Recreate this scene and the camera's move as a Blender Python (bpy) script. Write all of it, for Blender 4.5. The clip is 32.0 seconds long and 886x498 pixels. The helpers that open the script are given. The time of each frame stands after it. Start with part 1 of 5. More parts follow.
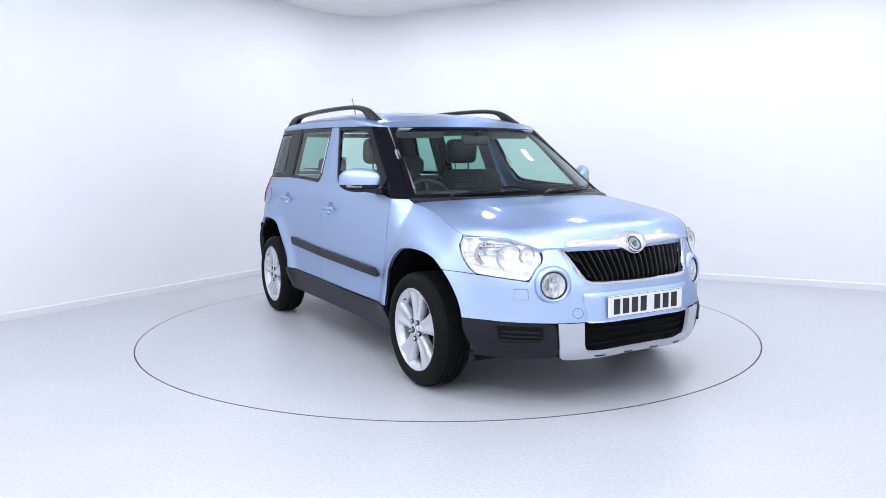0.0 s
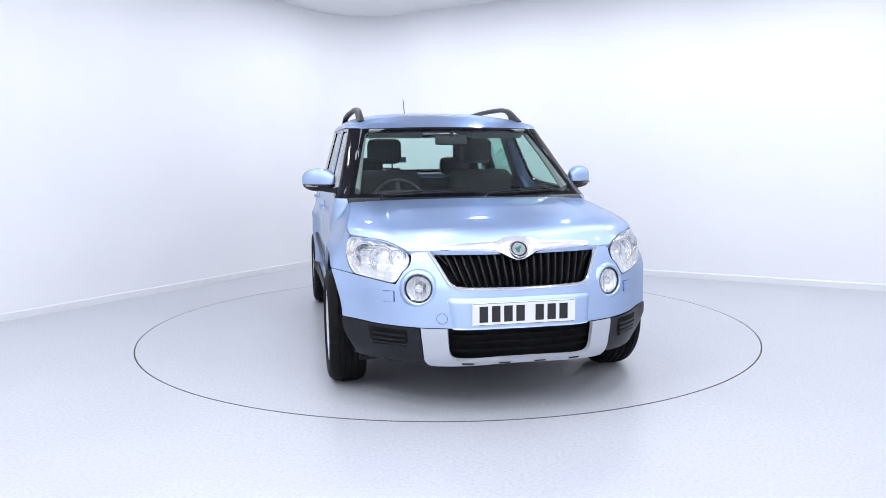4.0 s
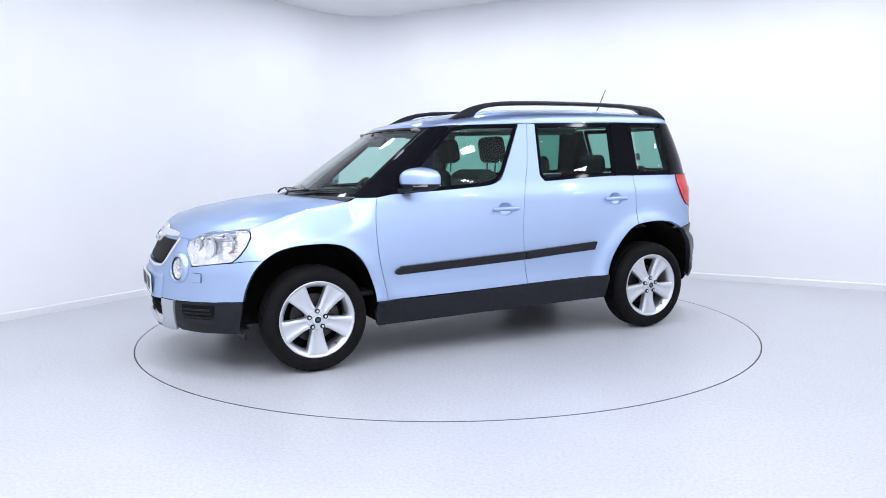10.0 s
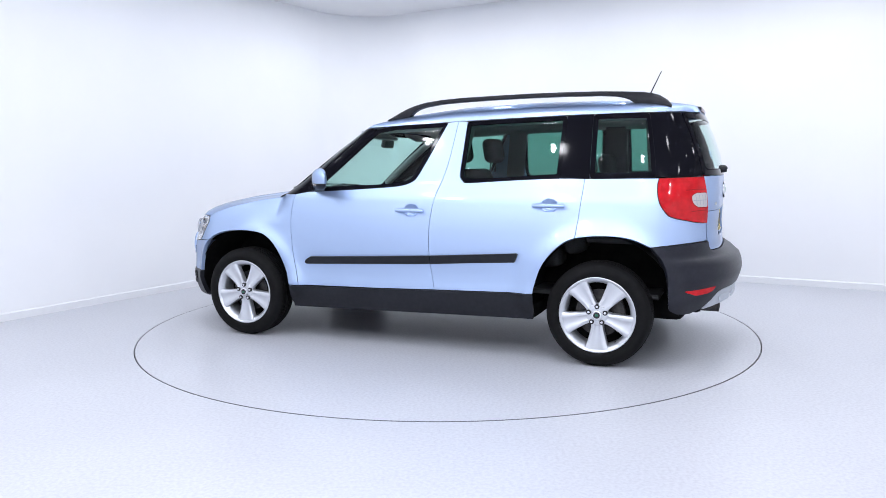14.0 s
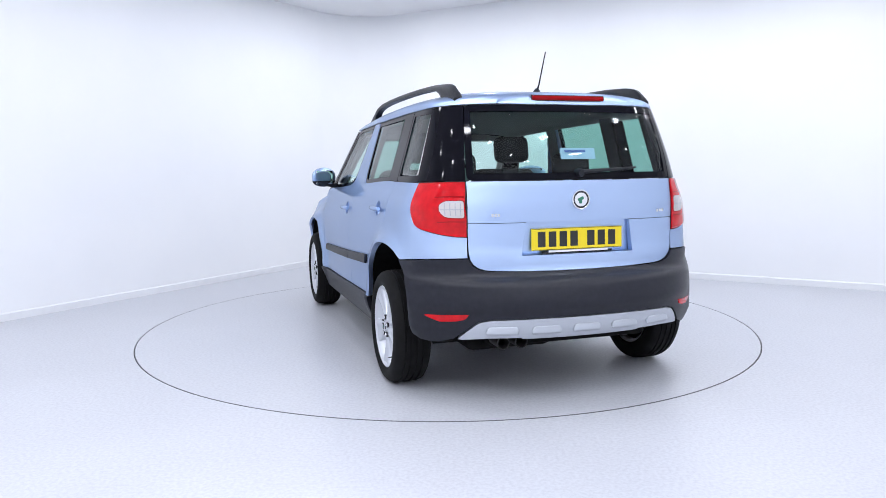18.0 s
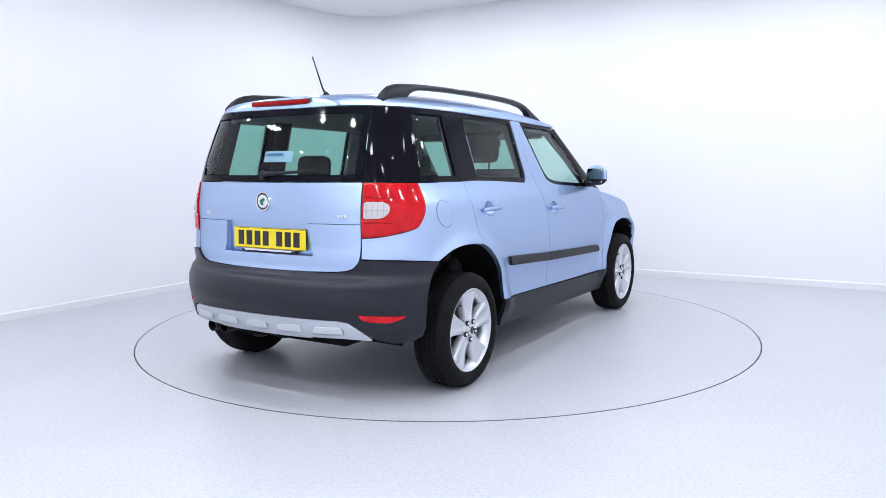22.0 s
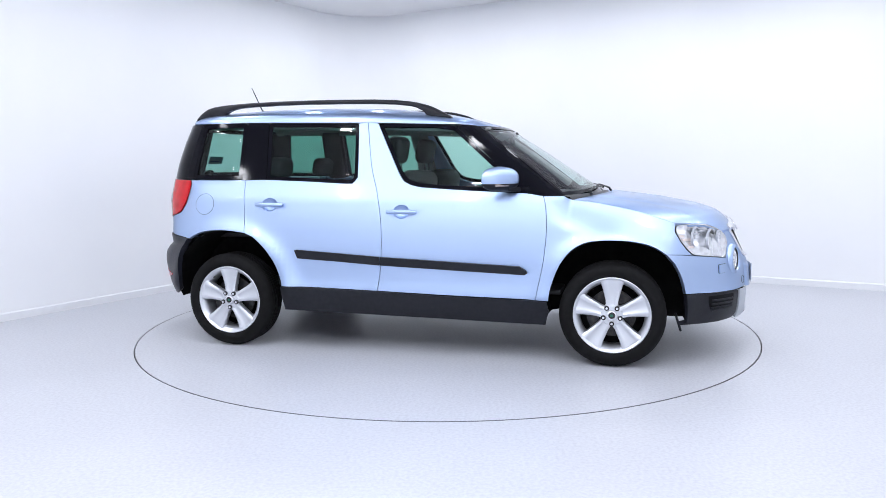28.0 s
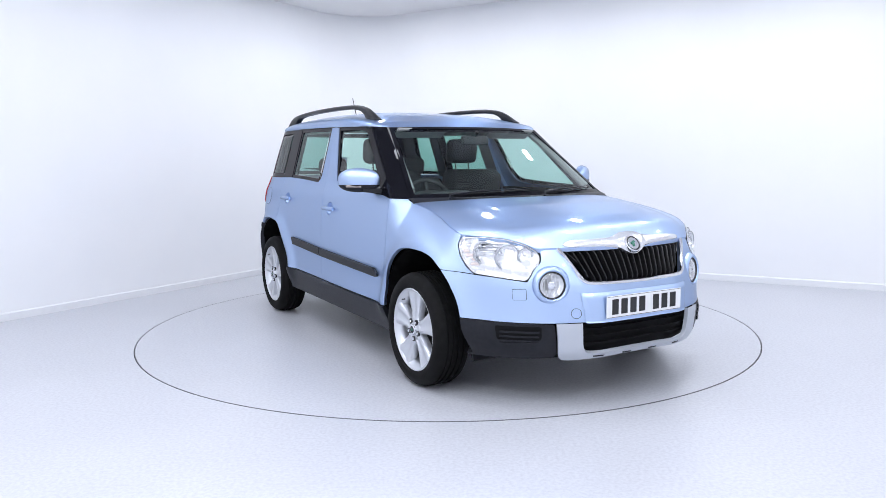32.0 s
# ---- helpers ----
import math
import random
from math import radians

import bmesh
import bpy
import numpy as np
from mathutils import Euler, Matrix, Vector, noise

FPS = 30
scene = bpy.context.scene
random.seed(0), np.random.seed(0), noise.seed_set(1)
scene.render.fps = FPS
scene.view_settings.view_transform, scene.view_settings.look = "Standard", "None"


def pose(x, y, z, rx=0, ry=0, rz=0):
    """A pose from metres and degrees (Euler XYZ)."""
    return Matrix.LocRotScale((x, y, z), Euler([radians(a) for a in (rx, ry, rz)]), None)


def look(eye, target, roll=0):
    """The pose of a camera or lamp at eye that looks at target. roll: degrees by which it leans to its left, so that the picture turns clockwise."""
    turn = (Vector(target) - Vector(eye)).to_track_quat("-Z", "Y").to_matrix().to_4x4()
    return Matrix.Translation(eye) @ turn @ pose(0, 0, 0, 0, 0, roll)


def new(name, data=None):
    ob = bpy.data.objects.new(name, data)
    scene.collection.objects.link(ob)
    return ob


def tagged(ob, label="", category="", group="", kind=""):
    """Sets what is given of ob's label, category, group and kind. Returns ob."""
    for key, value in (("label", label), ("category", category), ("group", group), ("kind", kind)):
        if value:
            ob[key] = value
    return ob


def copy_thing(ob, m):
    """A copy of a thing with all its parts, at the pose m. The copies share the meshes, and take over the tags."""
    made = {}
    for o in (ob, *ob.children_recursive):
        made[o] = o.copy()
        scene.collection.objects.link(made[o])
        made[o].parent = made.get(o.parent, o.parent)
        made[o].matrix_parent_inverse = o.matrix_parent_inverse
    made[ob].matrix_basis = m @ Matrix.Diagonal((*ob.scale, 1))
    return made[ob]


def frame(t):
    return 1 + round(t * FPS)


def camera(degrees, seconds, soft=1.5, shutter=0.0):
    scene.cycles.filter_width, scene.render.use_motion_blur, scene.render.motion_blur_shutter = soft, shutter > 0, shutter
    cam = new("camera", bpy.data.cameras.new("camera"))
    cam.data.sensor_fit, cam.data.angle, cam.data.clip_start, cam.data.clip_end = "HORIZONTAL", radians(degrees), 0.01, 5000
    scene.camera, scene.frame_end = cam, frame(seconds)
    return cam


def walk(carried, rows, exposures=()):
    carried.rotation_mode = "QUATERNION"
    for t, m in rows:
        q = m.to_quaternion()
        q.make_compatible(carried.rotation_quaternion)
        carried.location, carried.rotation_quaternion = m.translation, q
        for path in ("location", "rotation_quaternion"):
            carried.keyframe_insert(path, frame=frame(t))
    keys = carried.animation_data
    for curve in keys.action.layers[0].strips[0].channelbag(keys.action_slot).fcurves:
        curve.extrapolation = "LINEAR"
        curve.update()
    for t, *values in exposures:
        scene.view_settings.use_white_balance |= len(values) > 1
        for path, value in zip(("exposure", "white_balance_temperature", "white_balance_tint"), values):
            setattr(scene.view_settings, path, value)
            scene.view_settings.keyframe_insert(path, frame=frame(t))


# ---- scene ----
# A light blue compact SUV turns on a turntable in a white photo studio.

import functools

# ---- camera ----
cam = camera(61.5, 32.0, soft=0.8)
EYE = Vector((0.0, -5.650, 1.231))
AHEAD = Vector((-0.00456, 0.99358, -0.11305))
walk(cam, [(0, look(EYE, EYE + AHEAD * 5, -0.555)), (32, look(EYE, EYE + AHEAD * 5, -0.555))],
     exposures=[(0, 0.0), (32, 0.0)])

# heading of the car's nose in degrees, by seconds: at rest, turning, slowing down
TURN = [
    (0.0, -59.30), (1.7, -59.30), (2.0, -59.85), (2.2, -60.60), (2.5, -62.05), (3.0, -66.60), (3.5, -72.00),
    (4.0, -77.90), (4.5, -84.04), (5.0, -90.46), (6.0, -103.14), (7.0, -115.90), (8.0, -128.66), (9.0, -141.22),
    (10.0, -153.56), (11.0, -165.69), (12.0, -177.83), (13.0, -190.03), (14.0, -202.27), (15.0, -214.53),
    (16.0, -226.80), (17.0, -239.22), (18.0, -251.72), (19.0, -264.16), (20.0, -276.60), (21.0, -289.05),
    (22.0, -301.41), (23.0, -313.81), (24.0, -326.02), (25.0, -338.07), (26.0, -350.06), (27.0, -362.11),
    (28.0, -374.30), (29.0, -386.76), (30.0, -399.21), (31.0, -411.78), (31.5, -416.37), (32.0, -419.55),
]

AXIS_OFFSET = 0.073  # the car stands a little beside the turntable's axis

# ---- world and light ----
world = bpy.data.worlds.new("world")
scene.world = world
world.use_nodes = True
world.node_tree.nodes["Background"].inputs[0].default_value = (0.5, 0.55, 0.62, 1)
world.node_tree.nodes["Background"].inputs[1].default_value = 0.05

CEILING = 3.105
LAMP_SIZE = 0.16
LAMP_ROWS = [(1.15, 13.6), (2.45, 8.9), (3.75, 7.5), (5.1, 8.9), (6.45, 12.4), (7.8, 19.5)]  # metres from the far wall, watts
LAMP_COLUMNS = (1.15, 2.55, 3.95, 5.4, 6.85, 8.3)
# the two lamps by the near end of the left wall burn lower
LAMPS = [(-1.203 - 0.506 * a + 0.8692 * b, 4.354 - 0.8625 * a - 0.4944 * b, w * (0.5 if a > 6 and b < 2 else 0.75 if a > 6 and b < 3 else 0.70 if a < 4 and b > 6 else 0.82 if b > 6 else 1.0))
         for a, w in LAMP_ROWS for b in LAMP_COLUMNS]
LAMPS = [(lx, ly, w * 1.14) for lx, ly, w in LAMPS if math.hypot(lx, ly - 0.083) > 1.75]   # none hang right over the turntable
for lx, ly, watts in LAMPS:
    ld = bpy.data.lights.new("ceiling_lamp", "AREA")
    ld.shape, ld.size, ld.energy, ld.color = "SQUARE", LAMP_SIZE, watts, (0.900, 0.922, 1.0)
    lo = new("ceiling_lamp", ld)
    lo.matrix_world = pose(lx, ly, CEILING - 0.035, 0, 0, 59.6)

# ---- materials ----
def material(name, colour, rough=0.5, metal=0.0, **more):
    m = bpy.data.materials.new(name)
    m.use_nodes = True
    b = m.node_tree.nodes["Principled BSDF"]
    b.inputs["Base Color"].default_value = (*colour, 1)
    b.inputs["Roughness"].default_value = rough
    b.inputs["Metallic"].default_value = metal
    for key, value in more.items():
        b.inputs[key.replace("_", " ")].default_value = value
    return m


def nodes_of(m):
    return m.node_tree.nodes, m.node_tree.links, m.node_tree.nodes["Principled BSDF"]


def noise_node(m, scale, detail=3.0, rough=0.5):
    n, l, b = nodes_of(m)
    tc = n.new("ShaderNodeTexCoord")
    t = n.new("ShaderNodeTexNoise")
    t.inputs["Scale"].default_value, t.inputs["Detail"].default_value, t.inputs["Roughness"].default_value = scale, detail, rough
    l.new(tc.outputs["Object"], t.inputs["Vector"])
    return t


def vary_colour(m, scale, low, high, detail=3.0, start=0.3, stop=0.7):
    """Colour from low to high by noise of that scale."""
    n, l, b = nodes_of(m)
    t = noise_node(m, scale, detail)
    r = n.new("ShaderNodeValToRGB")
    r.color_ramp.elements[0].color, r.color_ramp.elements[1].color = (*low, 1), (*high, 1)
    r.color_ramp.elements[0].position, r.color_ramp.elements[1].position = start, stop
    l.new(t.outputs["Fac"], r.inputs["Fac"])
    l.new(r.outputs["Color"], b.inputs["Base Color"])
    return r


def vary_rough(m, scale, low, high):
    n, l, b = nodes_of(m)
    t = noise_node(m, scale, 4.0)
    r = n.new("ShaderNodeMapRange")
    r.inputs["To Min"].default_value, r.inputs["To Max"].default_value = low, high
    r.inputs["From Min"].default_value, r.inputs["From Max"].default_value = 0.3, 0.7
    l.new(t.outputs["Fac"], r.inputs["Value"])
    l.new(r.outputs["Result"], b.inputs["Roughness"])


def bumpy(m, scale, strength, distance=0.001, detail=3.0):
    n, l, b = nodes_of(m)
    t = noise_node(m, scale, detail)
    k = n.new("ShaderNodeBump")
    k.inputs["Strength"].default_value, k.inputs["Distance"].default_value = strength, distance
    l.new(t.outputs["Fac"], k.inputs["Height"])
    l.new(k.outputs["Normal"], b.inputs["Normal"])


def clear_pane(name, tint, gloss=1.0, rough=0.0):
    """Thin glass: a tinted see-through sheet with Fresnel gloss."""
    m = bpy.data.materials.new(name)
    m.use_nodes = True
    n, l = m.node_tree.nodes, m.node_tree.links
    n.clear()
    out = n.new("ShaderNodeOutputMaterial")
    mix = n.new("ShaderNodeMixShader")
    lw = n.new("ShaderNodeLayerWeight")
    lw.inputs["Blend"].default_value = 0.5
    up = n.new("ShaderNodeMath")
    up.operation, up.inputs[1].default_value = "POWER", 5.0
    fr = n.new("ShaderNodeMapRange")
    fr.inputs["To Min"].default_value, fr.inputs["To Max"].default_value = 0.03, 0.85
    l.new(lw.outputs["Facing"], up.inputs[0])
    l.new(up.outputs[0], fr.inputs["Value"])
    tr = n.new("ShaderNodeBsdfTransparent")
    tr.inputs["Color"].default_value = (*tint, 1)
    gl = n.new("ShaderNodeBsdfGlossy")
    gl.inputs["Roughness"].default_value = rough
    gl.inputs["Color"].default_value = (gloss, gloss, gloss, 1)
    l.new(fr.outputs[0], mix.inputs[0])
    l.new(tr.outputs[0], mix.inputs[1])
    l.new(gl.outputs[0], mix.inputs[2])
    l.new(mix.outputs[0], out.inputs[0])
    return m


def paint_material():
    """Light blue metallic car paint: flakes under a clear coat, duller at a slant."""
    m = material("blue_metallic_paint", (0.46, 0.595, 0.85), 0.43, 1.0, Coat_Weight=0.7, Coat_Roughness=0.07, IOR=1.5)
    n, l, b = nodes_of(m)
    b.distribution = "GGX"
    b.inputs["Specular Tint"].default_value = (0.16, 0.23, 0.38, 1)
    vary_colour(m, 900.0, (0.45, 0.585, 0.84), (0.47, 0.605, 0.86), 1.0)
    vary_rough(m, 40.0, 0.42, 0.45)
    return m


PAINT = paint_material()
PAINT_EDGE = material("panel_gap", (0.02, 0.022, 0.026), 0.6)
BLACK_PLASTIC = material("black_moulded_plastic", (0.022, 0.024, 0.032), 0.42, 0.0, Specular_IOR_Level=0.25)
vary_colour(BLACK_PLASTIC, 35.0, (0.009, 0.010, 0.014), (0.014, 0.015, 0.020))
bumpy(BLACK_PLASTIC, 900.0, 0.25, 0.0006)
BUMPER_PLASTIC = material("dark_bumper_plastic", (0.022, 0.024, 0.034), 0.38, 0.0, Specular_IOR_Level=0.32)
vary_colour(BUMPER_PLASTIC, 35.0, (0.009, 0.010, 0.016), (0.014, 0.015, 0.023))
bumpy(BUMPER_PLASTIC, 900.0, 0.2, 0.0006)
GLOSS_BLACK = material("gloss_black_trim", (0.005, 0.005, 0.008), 0.06, 0.0, Specular_IOR_Level=0.08)
RUBBER = material("tyre_rubber", (0.008, 0.008, 0.009), 0.72, 0.0, Specular_IOR_Level=0.15)
vary_colour(RUBBER, 24.0, (0.0035, 0.0035, 0.004), (0.007, 0.007, 0.0075))
bumpy(RUBBER, 300.0, 0.2, 0.0008)
ALLOY = material("silver_alloy", (0.66, 0.68, 0.72), 0.36, 0.8, Coat_Weight=0.5)
vary_rough(ALLOY, 14.0, 0.34, 0.39)
CHROME = material("chrome", (0.80, 0.81, 0.84), 0.06, 1.0)
SATIN_CHROME = material("satin_chrome", (0.80, 0.81, 0.84), 0.22, 1.0)
DARK_METAL = material("dark_steel", (0.05, 0.05, 0.055), 0.45, 0.8)
vary_colour(DARK_METAL, 40.0, (0.035, 0.035, 0.04), (0.08, 0.075, 0.07))
RIB_BLACK = material("satin_black_grille_rib", (0.007, 0.007, 0.008), 0.36, 0.0, Specular_IOR_Level=0.25)
EDGE_STRIP = material("dull_metal_edge", (0.20, 0.20, 0.215), 0.45, 0.5)
SILVER_PLASTIC = material("silver_painted_plastic", (0.50, 0.53, 0.58), 0.38, 0.45)
vary_rough(SILVER_PLASTIC, 120.0, 0.34, 0.44)
UNDERSIDE = material("underbody", (0.010, 0.010, 0.011), 0.9, 0.0, Specular_IOR_Level=0.08)
vary_colour(UNDERSIDE, 18.0, (0.004, 0.004, 0.0045), (0.009, 0.009, 0.009))
GLASS = clear_pane("green_tinted_glass", (0.62, 0.84, 0.77))
PRIVACY = clear_pane("dark_tinted_glass", (0.27, 0.51, 0.44))
SCREEN = clear_pane("pale_green_screen_glass", (0.76, 0.90, 0.86))
LENS = clear_pane("clear_lens", (0.95, 0.96, 0.97))
RED_LENS = material("red_lamp_lens", (0.45, 0.006, 0.010), 0.06, 0.0, Specular_IOR_Level=0.3)
vary_colour(RED_LENS, 22.0, (0.42, 0.004, 0.008), (0.60, 0.008, 0.014))
DEEP_RED = material("dark_red_lens", (0.26, 0.004, 0.006), 0.10, 0.0, Specular_IOR_Level=0.15)
WHITE_LENS = material("white_lamp_lens", (0.46, 0.43, 0.43), 0.12, 0.0, Coat_Weight=1.0)
AMBER_LENS = material("smoked_indicator_lens", (0.30, 0.26, 0.24), 0.15, 0.0, Coat_Weight=1.0)
REFLECTOR = material("lamp_reflector", (0.88, 0.88, 0.89), 0.15, 0.72)
FLUTED = material("fluted_lamp_plastic", (0.42, 0.44, 0.48), 0.2, 0.3)
AMBER_PALE = material("pale_amber_reflector", (0.74, 0.62, 0.57), 0.25, 0.3)
CLOTH = material("charcoal_seat_cloth", (0.020, 0.021, 0.023), 0.85)
vary_colour(CLOTH, 140.0, (0.015, 0.016, 0.018), (0.032, 0.033, 0.036))
bumpy(CLOTH, 90.0, 0.05, 0.0008)
TRIM_DARK = material("dark_cabin_trim", (0.022, 0.023, 0.025), 0.6)
bumpy(TRIM_DARK, 500.0, 0.2, 0.0006)
TRIM_GREY = material("grey_headliner", (0.30, 0.31, 0.31), 0.85)
bumpy(TRIM_GREY, 600.0, 0.2, 0.0005)
PLATE_WHITE = material("white_plate", (0.78, 0.79, 0.80), 0.35)
PLATE_YELLOW = material("yellow_plate", (0.80, 0.62, 0.012), 0.35)
INTAKE_BLACK = material("intake_black", (0.005, 0.005, 0.006), 0.7, 0.0, Specular_IOR_Level=0.12)
PLATE_BLACK = material("plate_black", (0.012, 0.012, 0.014), 0.45)
EMBLEM_GREEN = material("emblem_green", (0.02, 0.16, 0.10), 0.3)
LETTER_CHROME = material("badge_chrome", (0.75, 0.77, 0.80), 0.15, 1.0)
STICKER = material("pale_blue_sticker", (0.30, 0.45, 0.60), 0.5)
STICKER_BAR = material("sticker_print", (0.05, 0.10, 0.32), 0.5)

WALL_PAINT = material("white_wall_paint", (0.86, 0.87, 0.885), 0.75)
vary_colour(WALL_PAINT, 1.3, (0.845, 0.857, 0.875), (0.875, 0.882, 0.893), 5.0)
bumpy(WALL_PAINT, 160.0, 0.12, 0.0008)
CEILING_PAINT = material("ceiling_paint", (0.80, 0.80, 0.82), 0.85)
vary_colour(CEILING_PAINT, 0.8, (0.785, 0.785, 0.81), (0.82, 0.82, 0.835), 4.0)
SKIRTING = material("white_gloss_skirting", (0.80, 0.81, 0.83), 0.35)
vary_rough(SKIRTING, 8.0, 0.3, 0.42)


def floor_material():
    """Pale grey-blue speckled safety vinyl with a soft sheen."""
    m = material("speckled_grey_vinyl", (0.60, 0.62, 0.67), 0.26)
    n, l, b = nodes_of(m)
    tc = n.new("ShaderNodeTexCoord")
    fine = n.new("ShaderNodeTexVoronoi")
    fine.inputs["Scale"].default_value = 170.0
    wide = n.new("ShaderNodeTexNoise")
    wide.inputs["Scale"].default_value, wide.inputs["Detail"].default_value = 1.1, 5.0
    mid = n.new("ShaderNodeTexNoise")
    mid.inputs["Scale"].default_value, mid.inputs["Detail"].default_value = 60.0, 4.0
    for t in (fine, wide, mid):
        l.new(tc.outputs["Object"], t.inputs["Vector"])
    ramp = n.new("ShaderNodeValToRGB")
    e = ramp.color_ramp.elements
    e[0].position, e[0].color = 0.32, (0.475, 0.485, 0.525, 1)
    e[1].position, e[1].color = 0.62, (0.55, 0.565, 0.605, 1)
    l.new(mid.outputs["Fac"], ramp.inputs["Fac"])
    speck = n.new("ShaderNodeValToRGB")
    e = speck.color_ramp.elements
    e[0].position, e[0].color = 0.10, (0.62, 0.63, 0.66, 1)
    e[1].position, e[1].color = 0.24, (1, 1, 1, 1)
    l.new(fine.outputs["Distance"], speck.inputs["Fac"])
    mul = n.new("ShaderNodeMixRGB")
    mul.blend_type, mul.inputs[0].default_value = "MULTIPLY", 0.35
    l.new(ramp.outputs["Color"], mul.inputs[1])
    l.new(speck.outputs["Color"], mul.inputs[2])
    worn = n.new("ShaderNodeValToRGB")
    e = worn.color_ramp.elements
    e[0].position, e[0].color = 0.35, (0.95, 0.95, 0.95, 1)
    e[1].position, e[1].color = 0.65, (1.0, 1.0, 1.0, 1)
    l.new(wide.outputs["Fac"], worn.inputs["Fac"])
    mul2 = n.new("ShaderNodeMixRGB")
    mul2.blend_type, mul2.inputs[0].default_value = "MULTIPLY", 1.0
    l.new(mul.outputs[0], mul2.inputs[1])
    l.new(worn.outputs["Color"], mul2.inputs[2])
    l.new(mul2.outputs[0], b.inputs["Base Color"])
    rr = n.new("ShaderNodeMapRange")
    rr.inputs["To Min"].default_value, rr.inputs["To Max"].default_value = 0.30, 0.40
    l.new(wide.outputs["Fac"], rr.inputs["Value"])
    l.new(rr.outputs["Result"], b.inputs["Roughness"])
    bump = n.new("ShaderNodeBump")
    bump.inputs["Strength"].default_value, bump.inputs["Distance"].default_value = 0.08, 0.0008
    l.new(mid.outputs["Fac"], bump.inputs["Height"])
    l.new(bump.outputs["Normal"], b.inputs["Normal"])
    return m


VINYL = floor_material()


def glow(name, colour, strength):
    m = bpy.data.materials.new(name)
    m.use_nodes = True
    b = m.node_tree.nodes["Principled BSDF"]
    b.inputs["Base Color"].default_value = (0.8, 0.8, 0.8, 1)
    b.inputs["Emission Color"].default_value = (*colour, 1)
    b.inputs["Emission Strength"].default_value = strength
    return m


LED = glow("led_diffuser", (0.95, 0.97, 1.0), 1.2)


# ---- mesh helpers ----
def finish(name, bm, mat, parent=None, label="", smooth=True, angle=35):
    me = bpy.data.meshes.new(name)
    bmesh.ops.recalc_face_normals(bm, faces=bm.faces)
    if smooth:
        for f in bm.faces:
            f.smooth = True
        for e in bm.edges:
            if len(e.link_faces) == 2 and e.calc_face_angle(0) > radians(angle):
                e.smooth = False
    bm.to_mesh(me)
    bm.free()
    me.materials.append(mat)
    ob = new(name, me)
    if parent:
        ob.parent = parent
    if label:
        ob["label"] = label
    return ob


def part(name, bm, mat, parent, label="", angle=35):
    return finish(name, bm, mat, parent, label, True, angle)


def box(size, at=(0, 0, 0), r=0.0, seg=2, turn=None, bm=None):
    """A box with rounded edges, added to bm."""
    b2 = bmesh.new()
    bmesh.ops.create_cube(b2, size=1.0)
    for v in b2.verts:
        v.co = Vector((v.co.x * size[0], v.co.y * size[1], v.co.z * size[2]))
    if r > 0:
        bmesh.ops.bevel(b2, geom=list(b2.edges), offset=r, segments=seg, profile=0.5, affect="EDGES")
    m = Matrix.Translation(at) @ (turn or Matrix())
    bmesh.ops.transform(b2, matrix=m, verts=b2.verts)
    return merge(bm, b2)


def merge(bm, b2):
    if bm is None:
        return b2
    me = bpy.data.meshes.new("tmp")
    b2.to_mesh(me)
    b2.free()
    bm.from_mesh(me)
    bpy.data.meshes.remove(me)
    return bm


def lathe(profile, n=48, axis="X", at=(0, 0, 0), bm=None, start=0.0, stop=360.0):
    """Turns (along, radius) pairs round an axis."""
    b2 = bmesh.new()
    closed = stop - start >= 360
    rings = []
    count = n if closed else n + 1
    for i in range(count):
        a = radians(start + (stop - start) * i / n)
        ring = []
        for d, r in profile:
            c, s = r * math.cos(a), r * math.sin(a)
            co = {"X": (d, c, s), "Y": (c, d, s), "Z": (c, s, d)}[axis]
            ring.append(b2.verts.new(Vector(co) + Vector(at)))
        rings.append(ring)
    for i in range(n):
        a, b = rings[i], rings[(i + 1) % count]
        for j in range(len(profile) - 1):
            b2.faces.new((a[j], b[j], b[j + 1], a[j + 1]))
    bmesh.ops.remove_doubles(b2, verts=b2.verts, dist=1e-5)
    return merge(bm, b2)


def tube(points, radius, n=10, bm=None, flat=1.0, caps=True):
    """A round bar along points; radius a number or one per point."""
    b2 = bmesh.new()
    pts = [Vector(q) for q in points]
    rad = radius if isinstance(radius, (list, tuple)) else [radius] * len(pts)
    rings = []
    for i, q in enumerate(pts):
        d = (pts[min(i + 1, len(pts) - 1)] - pts[max(i - 1, 0)]).normalized()
        side = d.cross(Vector((0, 0, 1)))
        side = side.normalized() if side.length > 1e-4 else Vector((1, 0, 0))
        up = side.cross(d)
        rings.append([b2.verts.new(q + (side * math.cos(2 * math.pi * k / n) + up * flat * math.sin(2 * math.pi * k / n)) * rad[i])
                      for k in range(n)])
    for a, b in zip(rings, rings[1:]):
        for k in range(n):
            b2.faces.new((a[k], a[(k + 1) % n], b[(k + 1) % n], b[k]))
    if caps:
        b2.faces.new(rings[0])
        b2.faces.new(rings[-1])
    return merge(bm, b2)


def loft(rows, bm=None, close=False):
    """Skin over a grid of points: a list of rows of equal length."""
    b2 = bmesh.new()
    g = [[b2.verts.new(Vector(q)) for q in row] for row in rows]
    for a, b in zip(g, g[1:]):
        for j in range(len(a) - (0 if close else 1)):
            k = (j + 1) % len(a)
            b2.faces.new((a[j], b[j], b[k], a[k]))
    return merge(bm, b2)


def thick(bm, depth):
    """Gives an open sheet a thickness."""
    bmesh.ops.solidify(bm, geom=list(bm.faces), thickness=depth)
    return bm


